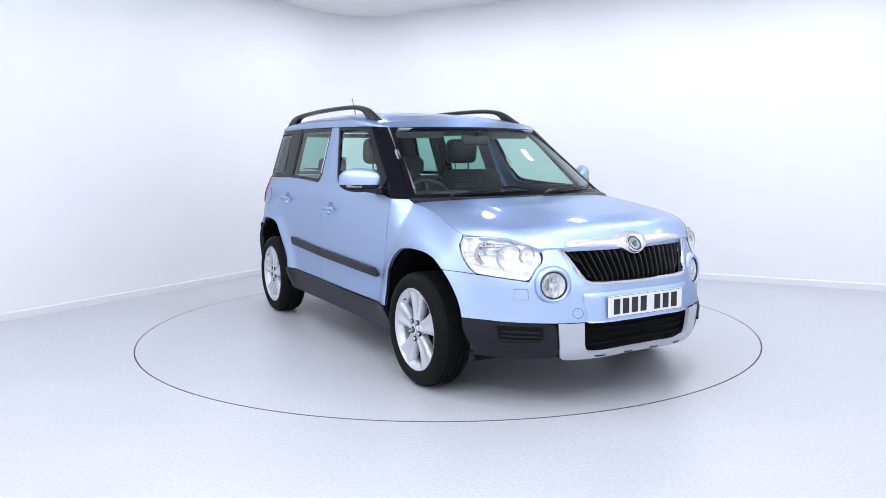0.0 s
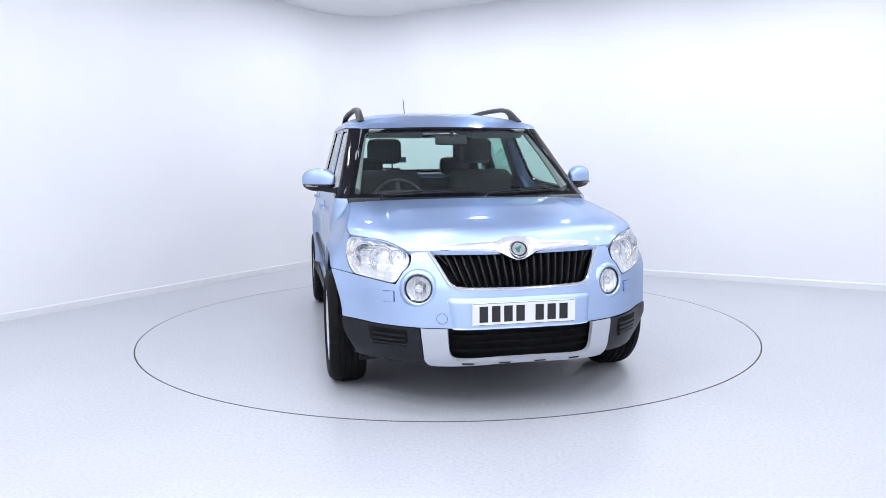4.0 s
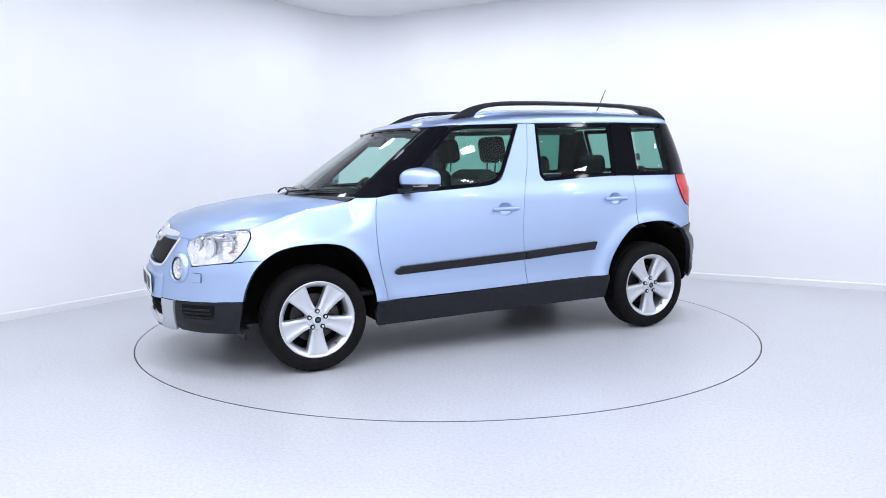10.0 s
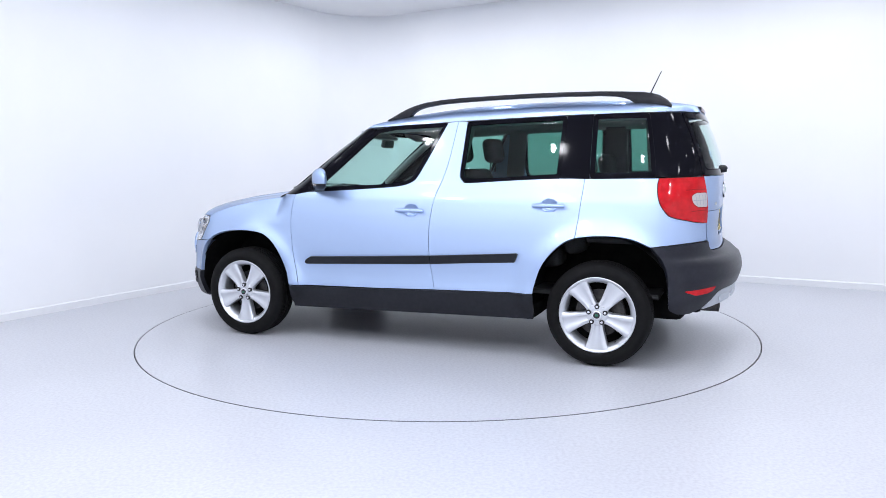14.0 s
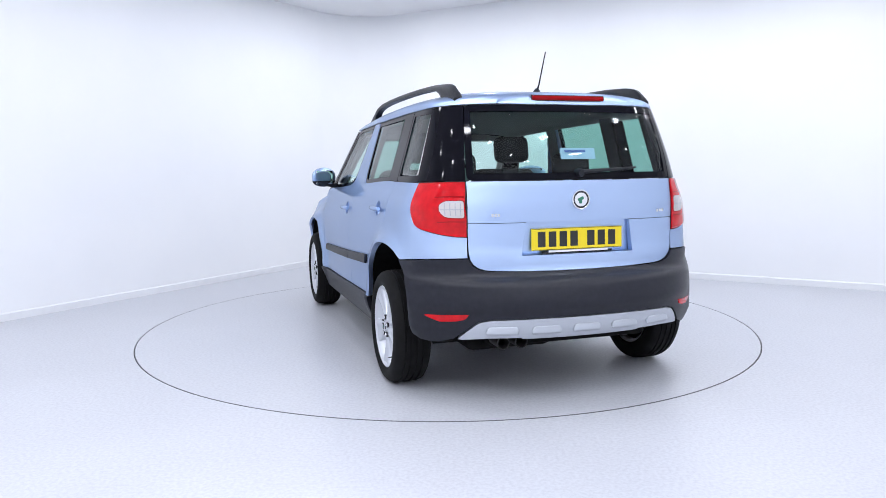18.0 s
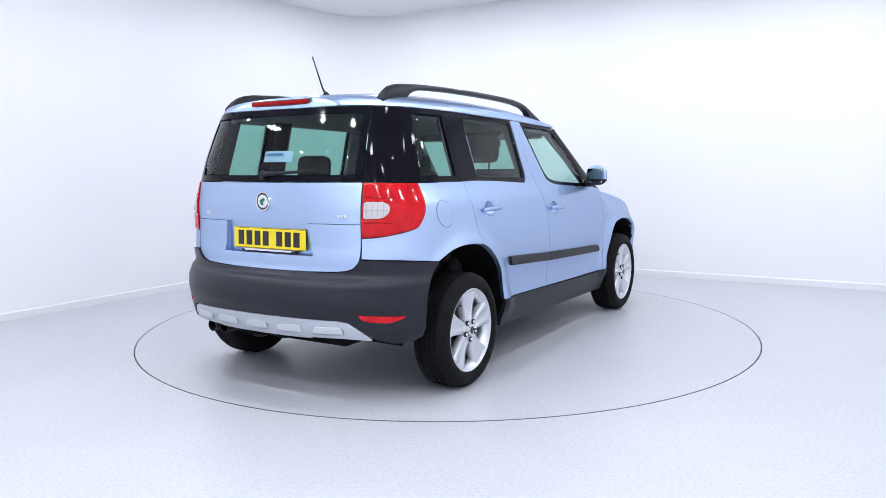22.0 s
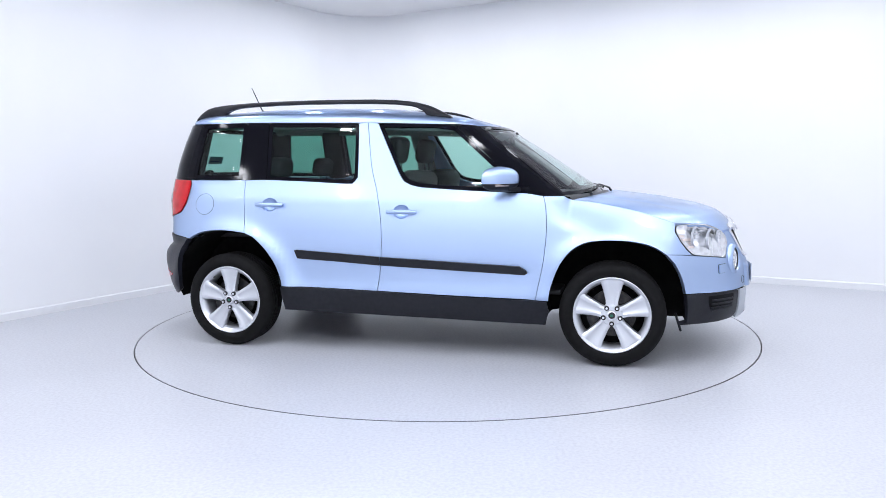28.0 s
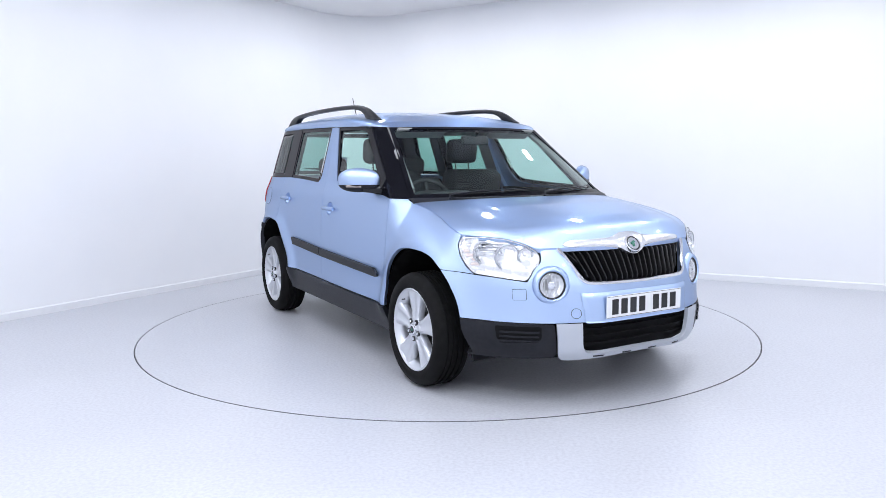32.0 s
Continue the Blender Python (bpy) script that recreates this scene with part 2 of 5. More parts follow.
def round_poly(pts, r, n=5):
    """A polygon with its corners rounded."""
    out = []
    k = len(pts)
    for i in range(k):
        a, b, c = (Vector(pts[j % k]) for j in (i - 1, i, i + 1))
        d1, d2 = a - b, c - b
        rr = min(r, d1.length * 0.45, d2.length * 0.45)
        p1, p2 = b + d1.normalized() * rr, b + d2.normalized() * rr
        for j in range(n + 1):
            t = j / n
            out.append(tuple((1 - t) ** 2 * p1 + 2 * t * (1 - t) * b + t * t * p2))
    return out


def curve_through(pts, n=6):
    """Catmull-Rom points through an open row of points."""
    q = [Vector(a) for a in pts]
    out = []
    for i in range(len(q) - 1):
        p0, p1, p2, p3 = q[max(i - 1, 0)], q[i], q[i + 1], q[min(i + 2, len(q) - 1)]
        for j in range(n):
            t = j / n
            out.append(tuple(0.5 * (2 * p1 + (p2 - p0) * t + (2 * p0 - 5 * p1 + 4 * p2 - p3) * t * t + (3 * p1 - p0 - 3 * p2 + p3) * t ** 3)))
    out.append(tuple(q[-1]))
    return out


# ---- the car's skin: plan curves by height ----
def soft_table(tab, lo=0.05, hi=1.75, step=0.005, sigma=0.02):
    """A smoothed look-up table through pairs."""
    zs = np.arange(lo, hi, step)
    v = np.interp(zs, [a for a, b in tab], [b for a, b in tab])
    k = np.exp(-0.5 * (np.arange(-20, 21) * step / sigma) ** 2)
    k /= k.sum()
    return zs, np.convolve(np.pad(v, 20, mode="reflect", reflect_type="odd"), k, "valid")


HALF_WIDTH = soft_table([(.15, .80), (.25, .838), (.35, .856), (.395, .860), (.45, .852), (.52, .853), (.62, .862), (.70, .862), (.80, .857), (.88, .847), (1.0, .824), (1.09, .782), (1.48, .670), (1.54, .650), (1.60, .63)])
NOSE = soft_table([(.12, 1.88), (.17, 1.99), (.21, 2.065), (.28, 2.108), (.40, 2.120), (.50, 2.112), (.56, 2.105), (.62, 2.094), (.70, 2.063), (.78, 2.028), (.85, 1.970), (.92, 1.885), (1.1, 1.6)], sigma=0.012)
TAIL = soft_table([(.15, -1.85), (.25, -1.955), (.33, -2.012), (.40, -2.049), (.485, -2.074), (.51, -2.088), (.56, -2.084), (.615, -2.064), (.634, -2.034), (.650, -1.978), (.674, -1.964), (.73, -1.962), (.80, -1.953), (1.0, -1.964), (1.12, -1.963), (1.25, -1.940), (1.38, -1.898), (1.53, -1.833), (1.62, -1.793)], sigma=0.010)
TAIL_SQUARE = soft_table([(.1, 2.5), (.6, 2.5), (.75, 3.6), (1.2, 3.6), (1.6, 3.2)])
YF, YR = 1.30, -1.42
HUB_F, HUB_R, HUB_Z = 1.275, -1.303, 0.322
BONNET_EDGE = soft_table([(.5, 1.08), (.85, 1.02), (1.015, .992), (1.3, .945), (1.62, .855), (1.9, .80), (2.2, .75)], .3, 2.4, .01, .07)
ROLL_FADE = soft_table([(.0, 1.0), (1.25, 1.0), (1.62, .35), (1.85, 0.0), (2.3, 0.0)], -.2, 2.5, .01, .07)


def tab(t, z):
    return np.interp(z, t[0], t[1])


def smooth01(v):
    v = np.clip(v, 0, 1)
    return v * v * (3 - 2 * v)


S_F, S_S, S_R = 1.30, 2.72, 1.10   # lengths of the front, side and rear stretches of the plan curve
S_END = S_F + S_S + S_R


def raw_skin(s, z):
    s, z = np.asarray(s, float), np.asarray(z, float)
    sign = np.where(s < 0, -1.0, 1.0)
    s = np.abs(s)
    sign = np.where(s > S_END, -sign, sign)
    s = np.where(s > S_END, 2 * S_END - s, s)
    w, f, r, e = tab(HALF_WIDTH, z), tab(NOSE, z), tab(TAIL, z), tab(TAIL_SQUARE, z)
    a = np.clip(s / S_F, 0, 1) * math.pi / 2
    b = np.clip((s - S_F) / S_S, 0, 1)
    c = np.clip((s - S_F - S_S) / S_R, 0, 1)
    # rear corner: a superellipse, walked so that the pieces stay even
    ca = (1 - c) * math.pi / 2
    cx, cy = np.sin(ca), np.cos(ca)
    lo, hi = np.ones_like(cx), np.full_like(cx, 1.5)
    for _ in range(16 if np.any(c > 0) else 0):
        mid = (lo + hi) / 2
        over = (cx * mid) ** e + (cy * mid) ** 2.6 > 1
        hi, lo = np.where(over, mid, hi), np.where(over, lo, mid)
    x = np.where(s <= S_F, w * np.sin(a), np.where(c > 0, w * cx * lo, w))
    y = np.where(s <= S_F, YF + (f - YF) * np.maximum(1 - np.sin(a) ** 2.4, 0) ** (1 / 2.4), np.where(c > 0, YR + (r - YR) * cy * lo, YF + (YR - YF) * b))
    # a flatter nose behind the number plate
    y = y + np.where(s < S_F, 0.012 * np.exp(-((np.abs(x) - 0.26) / 0.09) ** 2) * (1 - smooth01((z - 0.60) / 0.12)), 0)
    # flared wheel arches
    for hub, rad in ((HUB_F, 0.425), (HUB_R, 0.445)):
        d = np.hypot(y - hub, z - HUB_Z)
        lift = 0.033 * np.exp(-((d - rad) / 0.070) ** 2) * smooth01((z - 0.25) / 0.15)
        x = x + lift * smooth01((x - 0.45) / 0.3)
    # fuller front corners
    x = x + 0.034 * np.exp(-((y - 1.60) / 0.14) ** 2) * smooth01((z - 0.2) / 0.1) * np.where(s < S_F + 0.2, 1, 0)
    # the front pillars and wing tops roll in towards windscreen and bonnet
    edge = tab(BONNET_EDGE, y)
    ys = np.where(z > 1.0, 0.845 + (z - 1.013) * (0.29 - 0.845) / 0.453, 0.861)
    yw = np.where(z > 1.0, 0.972 + (z - 1.015) * (0.389 - 0.972) / 0.451, 0.991)
    along = np.clip((y - ys) / (yw - ys), 0, 1.0) ** 1.6
    high = smooth01((z - (edge - 0.19)) / 0.20)
    fade = np.where(y < 0, 1.0, tab(ROLL_FADE, y))
    x = x - 0.080 * np.where(s > S_F + S_S * 0.6, 0, along) * high * fade * smooth01((x - 0.3) / 0.3)
    return np.stack([x * sign, y, z], -1)


def skin_normal(s, z):
    h = 0.004
    du = raw_skin(s + h, z) - raw_skin(s - h, z)
    dz = raw_skin(s, z + h) - raw_skin(s, z - h)
    n = np.cross(dz, du)
    n = n / np.maximum(np.linalg.norm(n, axis=-1, keepdims=True), 1e-9)
    p = raw_skin(s, z)
    out = np.stack([p[..., 0], p[..., 1] * 0.5, np.zeros_like(p[..., 0])], -1)
    return n * np.where((n * out).sum(-1, keepdims=True) < 0, -1, 1)


@functools.lru_cache(maxsize=None)
def solve_s(z, lo, hi, axis, value):
    rising = raw_skin(hi, z)[axis] > raw_skin(lo, z)[axis]
    for _ in range(20):
        mid = (lo + hi) / 2
        if (raw_skin(mid, z)[axis] < value) == rising:
            lo = mid
        else:
            hi = mid
    return (lo + hi) / 2


def fx(x, z):
    """Place on the skin's front by its distance from the middle."""
    s = solve_s(z, 0.0, S_F, 0, abs(x))
    return (math.copysign(s, x), z)


def sy(y, z):
    """Place on the skin's flank by its distance along the car."""
    return (solve_s(z, 0.35, S_END - 0.35, 1, y), z)


def rx(x, z):
    """Place on the skin's rear."""
    s = solve_s(z, S_F + S_S, S_END, 0, abs(x))
    return (s if x >= 0 else 2 * S_END - s, z)


def skin(name, poly, mat, parent, label="", off=0.0, depth=0.014, step=0.035, side=1, smooth=True, bulge=None):
    """A sheet with the outline poly (places on the skin), pressed to the car's shape, with turned-in edges."""
    b = bmesh.new()
    b.faces.new([b.verts.new((q[0], q[1], 0)) for q in poly])
    s0, s1 = min(q[0] for q in poly), max(q[0] for q in poly)
    z0, z1 = min(q[1] for q in poly), max(q[1] for q in poly)
    for i in range(1, int((s1 - s0) / step) + 1):
        bmesh.ops.bisect_plane(b, geom=list(b.verts) + list(b.edges) + list(b.faces), plane_co=(s0 + i * step, 0, 0), plane_no=(1, 0, 0), dist=1e-5)
    for i in range(1, int((z1 - z0) / step) + 1):
        bmesh.ops.bisect_plane(b, geom=list(b.verts) + list(b.edges) + list(b.faces), plane_co=(0, z0 + i * step, 0), plane_no=(0, 1, 0), dist=1e-5)
    b.verts.index_update()
    flat = np.array([v.co[:2] for v in b.verts])
    nor = skin_normal(flat[:, 0], flat[:, 1])
    lift = off + (bulge(flat[:, 0], flat[:, 1]) if bulge else 0.0)
    top = raw_skin(flat[:, 0], flat[:, 1]) + nor * (lift[:, None] if bulge else lift)
    faces = [[v.index for v in f.verts] for f in b.faces]
    rim = [(e.verts[0].index, e.verts[1].index) for e in b.edges if len(e.link_faces) == 1]
    b.free()
    low = top - nor * depth
    ids = sorted({i for e in rim for i in e})
    back = {i: len(top) + k for k, i in enumerate(ids)}
    verts = np.concatenate([top, low[ids]]) if ids else top
    if side < 0:
        verts = verts * np.array([-1, 1, 1])
        nor = nor * np.array([-1, 1, 1])
    quads = [[a, c, back[c], back[a]] for a, c in rim]
    # wind the sheet so that it faces out
    f0 = faces[0]
    g = np.cross(verts[f0[1]] - verts[f0[0]], verts[f0[2]] - verts[f0[0]])
    for f in faces:
        cen = verts[f].mean(0)
        area = sum(np.cross(verts[f[i]] - cen, verts[f[(i + 1) % len(f)]] - cen) for i in range(len(f)))
        if (area * nor[f[0]]).sum() < 0:
            f.reverse()
    me = bpy.data.meshes.new(name)
    me.from_pydata([tuple(v) for v in verts], [], faces + quads)
    me.update()
    if smooth:
        me.polygons.foreach_set("use_smooth", [True] * len(faces) + [False] * len(quads))
        loops = []
        for k, pl in enumerate(me.polygons):
            for vi in pl.vertices:
                loops.append(tuple(nor[vi]) if k < len(faces) else tuple(pl.normal))
        if bulge is None:
            me.normals_split_custom_set(loops)
    me.materials.append(mat)
    ob = new(name, me)
    ob.parent = parent
    if label:
        ob["label"] = label
    return ob


def with_hole(poly, hole):
    """One outline for a sheet with a hole in it, joined by a slit."""
    def area(q):
        return sum(q[i][0] * q[(i + 1) % len(q)][1] - q[(i + 1) % len(q)][0] * q[i][1] for i in range(len(q)))
    if area(poly) * area(hole) > 0:
        hole = hole[::-1]
    i, j = min(((i, j) for i in range(len(poly)) for j in range(len(hole))),
               key=lambda k: (poly[k[0]][0] - hole[k[1]][0]) ** 2 + (poly[k[0]][1] - hole[k[1]][1]) ** 2)
    return poly[i:] + poly[:i + 1] + hole[j:] + hole[:j + 1]


def inset(poly, d):
    """The polygon drawn in by d all round."""
    k = len(poly)
    area = sum(poly[i][0] * poly[(i + 1) % k][1] - poly[(i + 1) % k][0] * poly[i][1] for i in range(k))
    sg = 1 if area > 0 else -1
    out = []
    for i in range(k):
        a, b, c = (Vector(poly[j % k]) for j in (i - 1, i, i + 1))
        n1 = Vector((-(b - a).y, (b - a).x)).normalized() * sg
        n2 = Vector((-(c - b).y, (c - b).x)).normalized() * sg
        n = n1 + n2
        n = n / max(n.length_squared, 0.5) * 2 if n.length > 1e-6 else n1
        out.append((b.x + n.x * d, b.y + n.y * d))
    return out


def band(name, outer, inner, mat, parent, label="", off=0.0, depth=0.02, side=1):
    """A frame on the skin between two outlines of equal count."""
    rows = []
    k = len(outer)
    o = [outer[i % k] for i in range(k + 1)]
    i_ = [inner[i % k] for i in range(k + 1)]
    def at(q, f):
        s, z = np.array([a[0] for a in q]), np.array([a[1] for a in q])
        v = raw_skin(s, z) + skin_normal(s, z) * f
        return [tuple(w * np.array([side, 1, 1])) for w in v]
    rows = [at(o, off - depth), at(o, off), at(i_, off), at(i_, off - depth)]
    return part(name, loft(rows), mat, parent, label, 40)


def strip(name, a, b, mat, parent, label="", off=0.0, depth=0.014):
    """A sheet on the skin between two rows of places of equal count, with turned-in edges."""
    a, b = curve_through(a, 3), curve_through(b, 3)
    rows = []
    for t, o in ((0, off - depth), (0, off), (.25, off), (.5, off), (.75, off), (1, off), (1, off - depth)):
        s, z = (np.array([p[k] + (q[k] - p[k]) * t for p, q in zip(a, b)]) for k in (0, 1))
        rows.append([tuple(w) for w in raw_skin(s, z) + skin_normal(s, z) * o])
    return part(name, loft(rows), mat, parent, label, 50)


def dense(poly, d=0.03):
    """Adds points along a polygon's edges."""
    out = []
    for i in range(len(poly)):
        a, b = Vector(poly[i]), Vector(poly[(i + 1) % len(poly)])
        n = max(1, int((b - a).length / d))
        out += [tuple(a + (b - a) * j / n) for j in range(n)]
    return out


# ---- the studio ----
CORNER = Vector((-1.203, 4.354))
ALONG_L = Vector((-0.506, -0.8625))
ALONG_R = Vector((0.8692, -0.4944))
ROOM_L, ROOM_R, COVE = 9.0, 9.6, 0.75
DISC = 2.268
PIVOT = Vector((0.0, 0.083, 0.0))  # middle of the turntable
RIDE = 0.018  # height of the car's frame over the deck


def room_outline(grow=0.0):
    """The studio's plan with its rounded far corner."""
    c = CORNER - (ALONG_L + ALONG_R) * grow
    a = c + ALONG_L * (ROOM_L + 2 * grow)
    b = c + ALONG_R * (ROOM_R + 2 * grow)
    d = a + ALONG_R * (ROOM_R + 2 * grow)
    p1, p2 = c + ALONG_L * (COVE + grow), c + ALONG_R * (COVE + grow)
    arc = []
    k = 0.5523
    for i in range(25):
        t = i / 24
        q1, q2 = p1 + (c - p1) * k, p2 + (c - p2) * k
        arc.append((1 - t) ** 3 * p1 + 3 * t * (1 - t) ** 2 * q1 + 3 * t * t * (1 - t) * q2 + t ** 3 * p2)
    return a, arc, b, d


def wall_strip(name, inner, outer, z0, z1, mat):
    bm = bmesh.new()
    rows = []
    for (p, z) in ((inner, z0), (inner, z1), (outer, z1), (outer, z0)):
        rows.append([(q.x, q.y, z) for q in p])
    rows.append(rows[0])
    bm = loft(rows)
    for end in (0, -1):
        vs = [bm.verts.new(rows[k][end]) for k in range(4)]
        bm.faces.new(vs)
    bmesh.ops.remove_doubles(bm, verts=bm.verts, dist=1e-5)
    return finish(name, bm, mat, None, "", True, 25)


A1, ARC1, B1, D1 = room_outline()
A2, ARC2, B2, D2 = room_outline(0.12)
tagged(wall_strip("wall_corner", [A1] + ARC1 + [B1], [A2] + ARC2 + [B2], 0, CEILING, WALL_PAINT), "smooth white painted studio walls meeting in a rounded corner", "wall", kind="structure")
tagged(wall_strip("wall_south", [A1, D1], [A2, D2], 0, CEILING, WALL_PAINT), "plain white painted studio wall", "wall", kind="structure")
tagged(wall_strip("wall_east", [B1, D1], [B2, D2], 0, CEILING, WALL_PAINT), "plain white painted studio wall", "wall", kind="structure")


def skirting():
    a, arc, b, d = room_outline(-0.0015)
    a2, arc2, b2, d2 = room_outline(-0.017)
    a3, arc3, b3, d3 = room_outline(-0.010)
    rows = []
    for src, z in (((a2, arc2, b2), 0.0), ((a2, arc2, b2), 0.058), ((a3, arc3, b3), 0.068), ((a, arc, b), 0.068)):
        rows.append([(q.x, q.y, z) for q in [src[0]] + src[1] + [src[2]]])
    ob = finish("baseboard", loft(rows), SKIRTING, None, "", True, 25)
    tagged(ob, "low white gloss skirting board along the walls", "skirting", kind="structure")


skirting()


def floor_sheet():
    """The floor round the turntable's pit, and the pit itself."""
    bm = bmesh.new()
    n = 180
    hole = [bm.verts.new((PIVOT.x + (DISC + 0.004) * math.cos(2 * math.pi * i / n), PIVOT.y + (DISC + 0.004) * math.sin(2 * math.pi * i / n), 0)) for i in range(n)]
    rim = [bm.verts.new((10.5 * math.cos(2 * math.pi * i / n), 10.5 * math.sin(2 * math.pi * i / n), 0)) for i in range(n)]
    wall = [bm.verts.new((v.co.x, v.co.y, -0.04)) for v in hole]
    for i in range(n):
        j = (i + 1) % n
        bm.faces.new((hole[i], hole[j], rim[j], rim[i]))
        bm.faces.new((wall[i], wall[j], hole[j], hole[i]))
    ob = finish("floor", bm, VINYL, None, "", True, 30)
    tagged(ob, "pale grey-blue speckled vinyl studio floor with a soft sheen", "floor", kind="structure")
    bm = bmesh.new()
    bm.faces.new([bm.verts.new((2.6 * math.cos(2 * math.pi * i / n), 2.6 * math.sin(2 * math.pi * i / n), -0.04)) for i in range(n)])
    tagged(finish("floor_pit", bm, DARK_METAL), "dark floor of the pit under the turntable", "floor", kind="structure")


floor_sheet()

turntable = tagged(new("turntable"), "round flush turntable covered in grey speckled vinyl", "turntable")
part("deck", lathe([(-0.03, 0.02), (-0.03, DISC - 0.006), (0.0, DISC - 0.006), (0.0, 1.1), (0.0, 0.0)], 180, "Z"), VINYL, turntable)
part("edge_trim", lathe([(-0.03, DISC - 0.0055), (0.001, DISC - 0.0055), (0.001, DISC - 0.001), (-0.03, DISC - 0.001), (-0.03, DISC - 0.0055)], 180, "Z"),
     EDGE_STRIP, turntable, "thin grey metal edge strip")


def ceiling_sheet():
    a, arc, b, d = room_outline(0.05)
    bm = bmesh.new()
    ring = [a] + arc + [b, d]
    low = [bm.verts.new((q.x, q.y, CEILING)) for q in ring]
    f = bm.faces.new(low)
    up = bmesh.ops.extrude_face_region(bm, geom=[f])
    for v in up["geom"]:
        if isinstance(v, bmesh.types.BMVert):
            v.co.z += 0.1
    tagged(finish("ceiling", bm, CEILING_PAINT, None, "", False), "flat pale grey painted studio ceiling", "ceiling", kind="structure")


ceiling_sheet()


def ceiling_light():
    ob = tagged(new("ceiling_light"), "square white ceiling LED light, switched on", "ceiling light", "studio ceiling lights")
    h = LAMP_SIZE / 2
    bm = None
    for sx, sy_, w, d in ((0, h + 0.012, 2 * h + 0.048, 0.024), (0, -h - 0.012, 2 * h + 0.048, 0.024), (h + 0.012, 0, 0.024, 2 * h), (-h - 0.012, 0, 0.024, 2 * h)):
        bm = box((w, d, 0.028), (sx, sy_, -0.014), 0.003, 1, None, bm)
    part("frame", bm, SKIRTING, ob)
    part("diffuser", box((2 * h - 0.004, 2 * h - 0.004, 0.01), (0, 0, -0.012)), LED, ob, "glowing white diffuser")
    return ob


first = ceiling_light()
first.matrix_world = pose(LAMPS[0][0], LAMPS[0][1], CEILING, 0, 0, 59.6)
for lx, ly, watts in LAMPS[1:]:
    copy_thing(first, pose(lx, ly, CEILING, 0, 0, 59.6))

# ---- the car ----
car = tagged(new("car"), "light blue metallic SUV with black roof rails on a turntable", "car")

# outlines shared by neighbouring panels, as places on the skin (right-hand flank)
GAP_FENDER = [(.845, 1.013), (.862, .935), (.868, .80), (.852, .62), (.815, .43), (.807, .372)]
GAP_DOORS = [(-.340, 1.494), (-.292, 1.205), (-.230, 1.008), (-.203, .855), (-.196, .701), (-.208, .544), (-.232, .394)]
GAP_REAR = [(-1.200, 1.117), (-1.193, 1.018), (-1.180, .90), (-1.166, .764)]
ARCH_F = [(.885, .372), (.900, .46), (.950, .59), (1.015, .680), (1.095, .732), (1.19, .749), (1.29, .751), (1.40, .744), (1.50, .718), (1.572, .674)]
ARCH_F2 = [(1.572, .674), (1.625, .616), (1.668, .525), (1.690, .437)]
ARCH_R = [(-.905, .408), (-.915, .46), (-.952, .565), (-1.014, .657), (-1.095, .732), (-1.166, .764)]
ARCH_R2 = [(-1.166, .764), (-1.28, .778), (-1.40, .779), (-1.51, .761), (-1.606, .718)]
ARCH_R3 = [(-1.606, .718), (-1.672, .635), (-1.703, .540), (-1.708, .42), (-1.712, .350)]
BELT_F = [(.744, 1.030), (.40, 1.046), (.112, 1.064), (.026, 1.074), (-.043, 1.097), (-.098, 1.157), (-.268, 1.487)]
BELT_R = [(-1.200, 1.117), (-1.045, 1.119), (-.75, 1.108), (-.454, 1.092), (-.412, 1.100), (-.390, 1.126), (-.385, 1.170), (-.404, 1.490)]


def flank(pts, n=4):
    """A smooth row of places along the flank."""
    return [sy(y, z) for y, z in curve_through(pts, n)]


def mirrored(fn):
    for side in (1, -1):
        fn(side)


def word(side):
    return "right" if side > 0 else "left"


PG = 0.0016  # half a panel gap


def panel(name, poly, parent, side=1, mat=None, gap=PG, holes=(), **more):
    poly = inset(poly, gap)
    for h in holes:
        poly = with_hole(poly, h)
    return skin(name, poly, mat or PAINT, parent, side=side, **more)


def oval(y, z, ry, rz, n=24):
    """An oval on the flank."""
    return [sy(y + ry * math.cos(2 * math.pi * i / n), z + rz * math.sin(2 * math.pi * i / n)) for i in range(n)]


def build_fender(side):
    poly = flank(GAP_FENDER) + flank(ARCH_F)
    poly += [sy(1.66, .668), sy(1.73, .660), sy(1.692, .695), sy(1.652, .748), sy(1.622, .80), sy(1.622, .845)]
    poly += flank([(1.622, .852), (1.45, .908), (1.3, .943), (1.15, .970), (1.015, .988), (.965, 1.012)], 3)
    panel("fender", poly, car, side, depth=0.02)


mirrored(build_fender)


def build_front_door(side):
    poly = flank(GAP_DOORS) + [sy(.20, .382)] + flank(GAP_FENDER)[::-1] + flank(BELT_F, 3)
    door = panel("front_door", poly, car, side, depth=0.03, holes=[oval(-.064, .912, .055, .045)])
    moulding = [sy(y, z) for y, z in ((.735, .528), (.752, .538), (.745, .556), (.705, .580), (.3, .597), (-.203, .620), (-.203, .566), (.3, .545))]
    skin("side_moulding", moulding, BLACK_PLASTIC, door, "black protective strip", 0.018, 0.02, side=side)
    handle(door, -.06, .912, side)


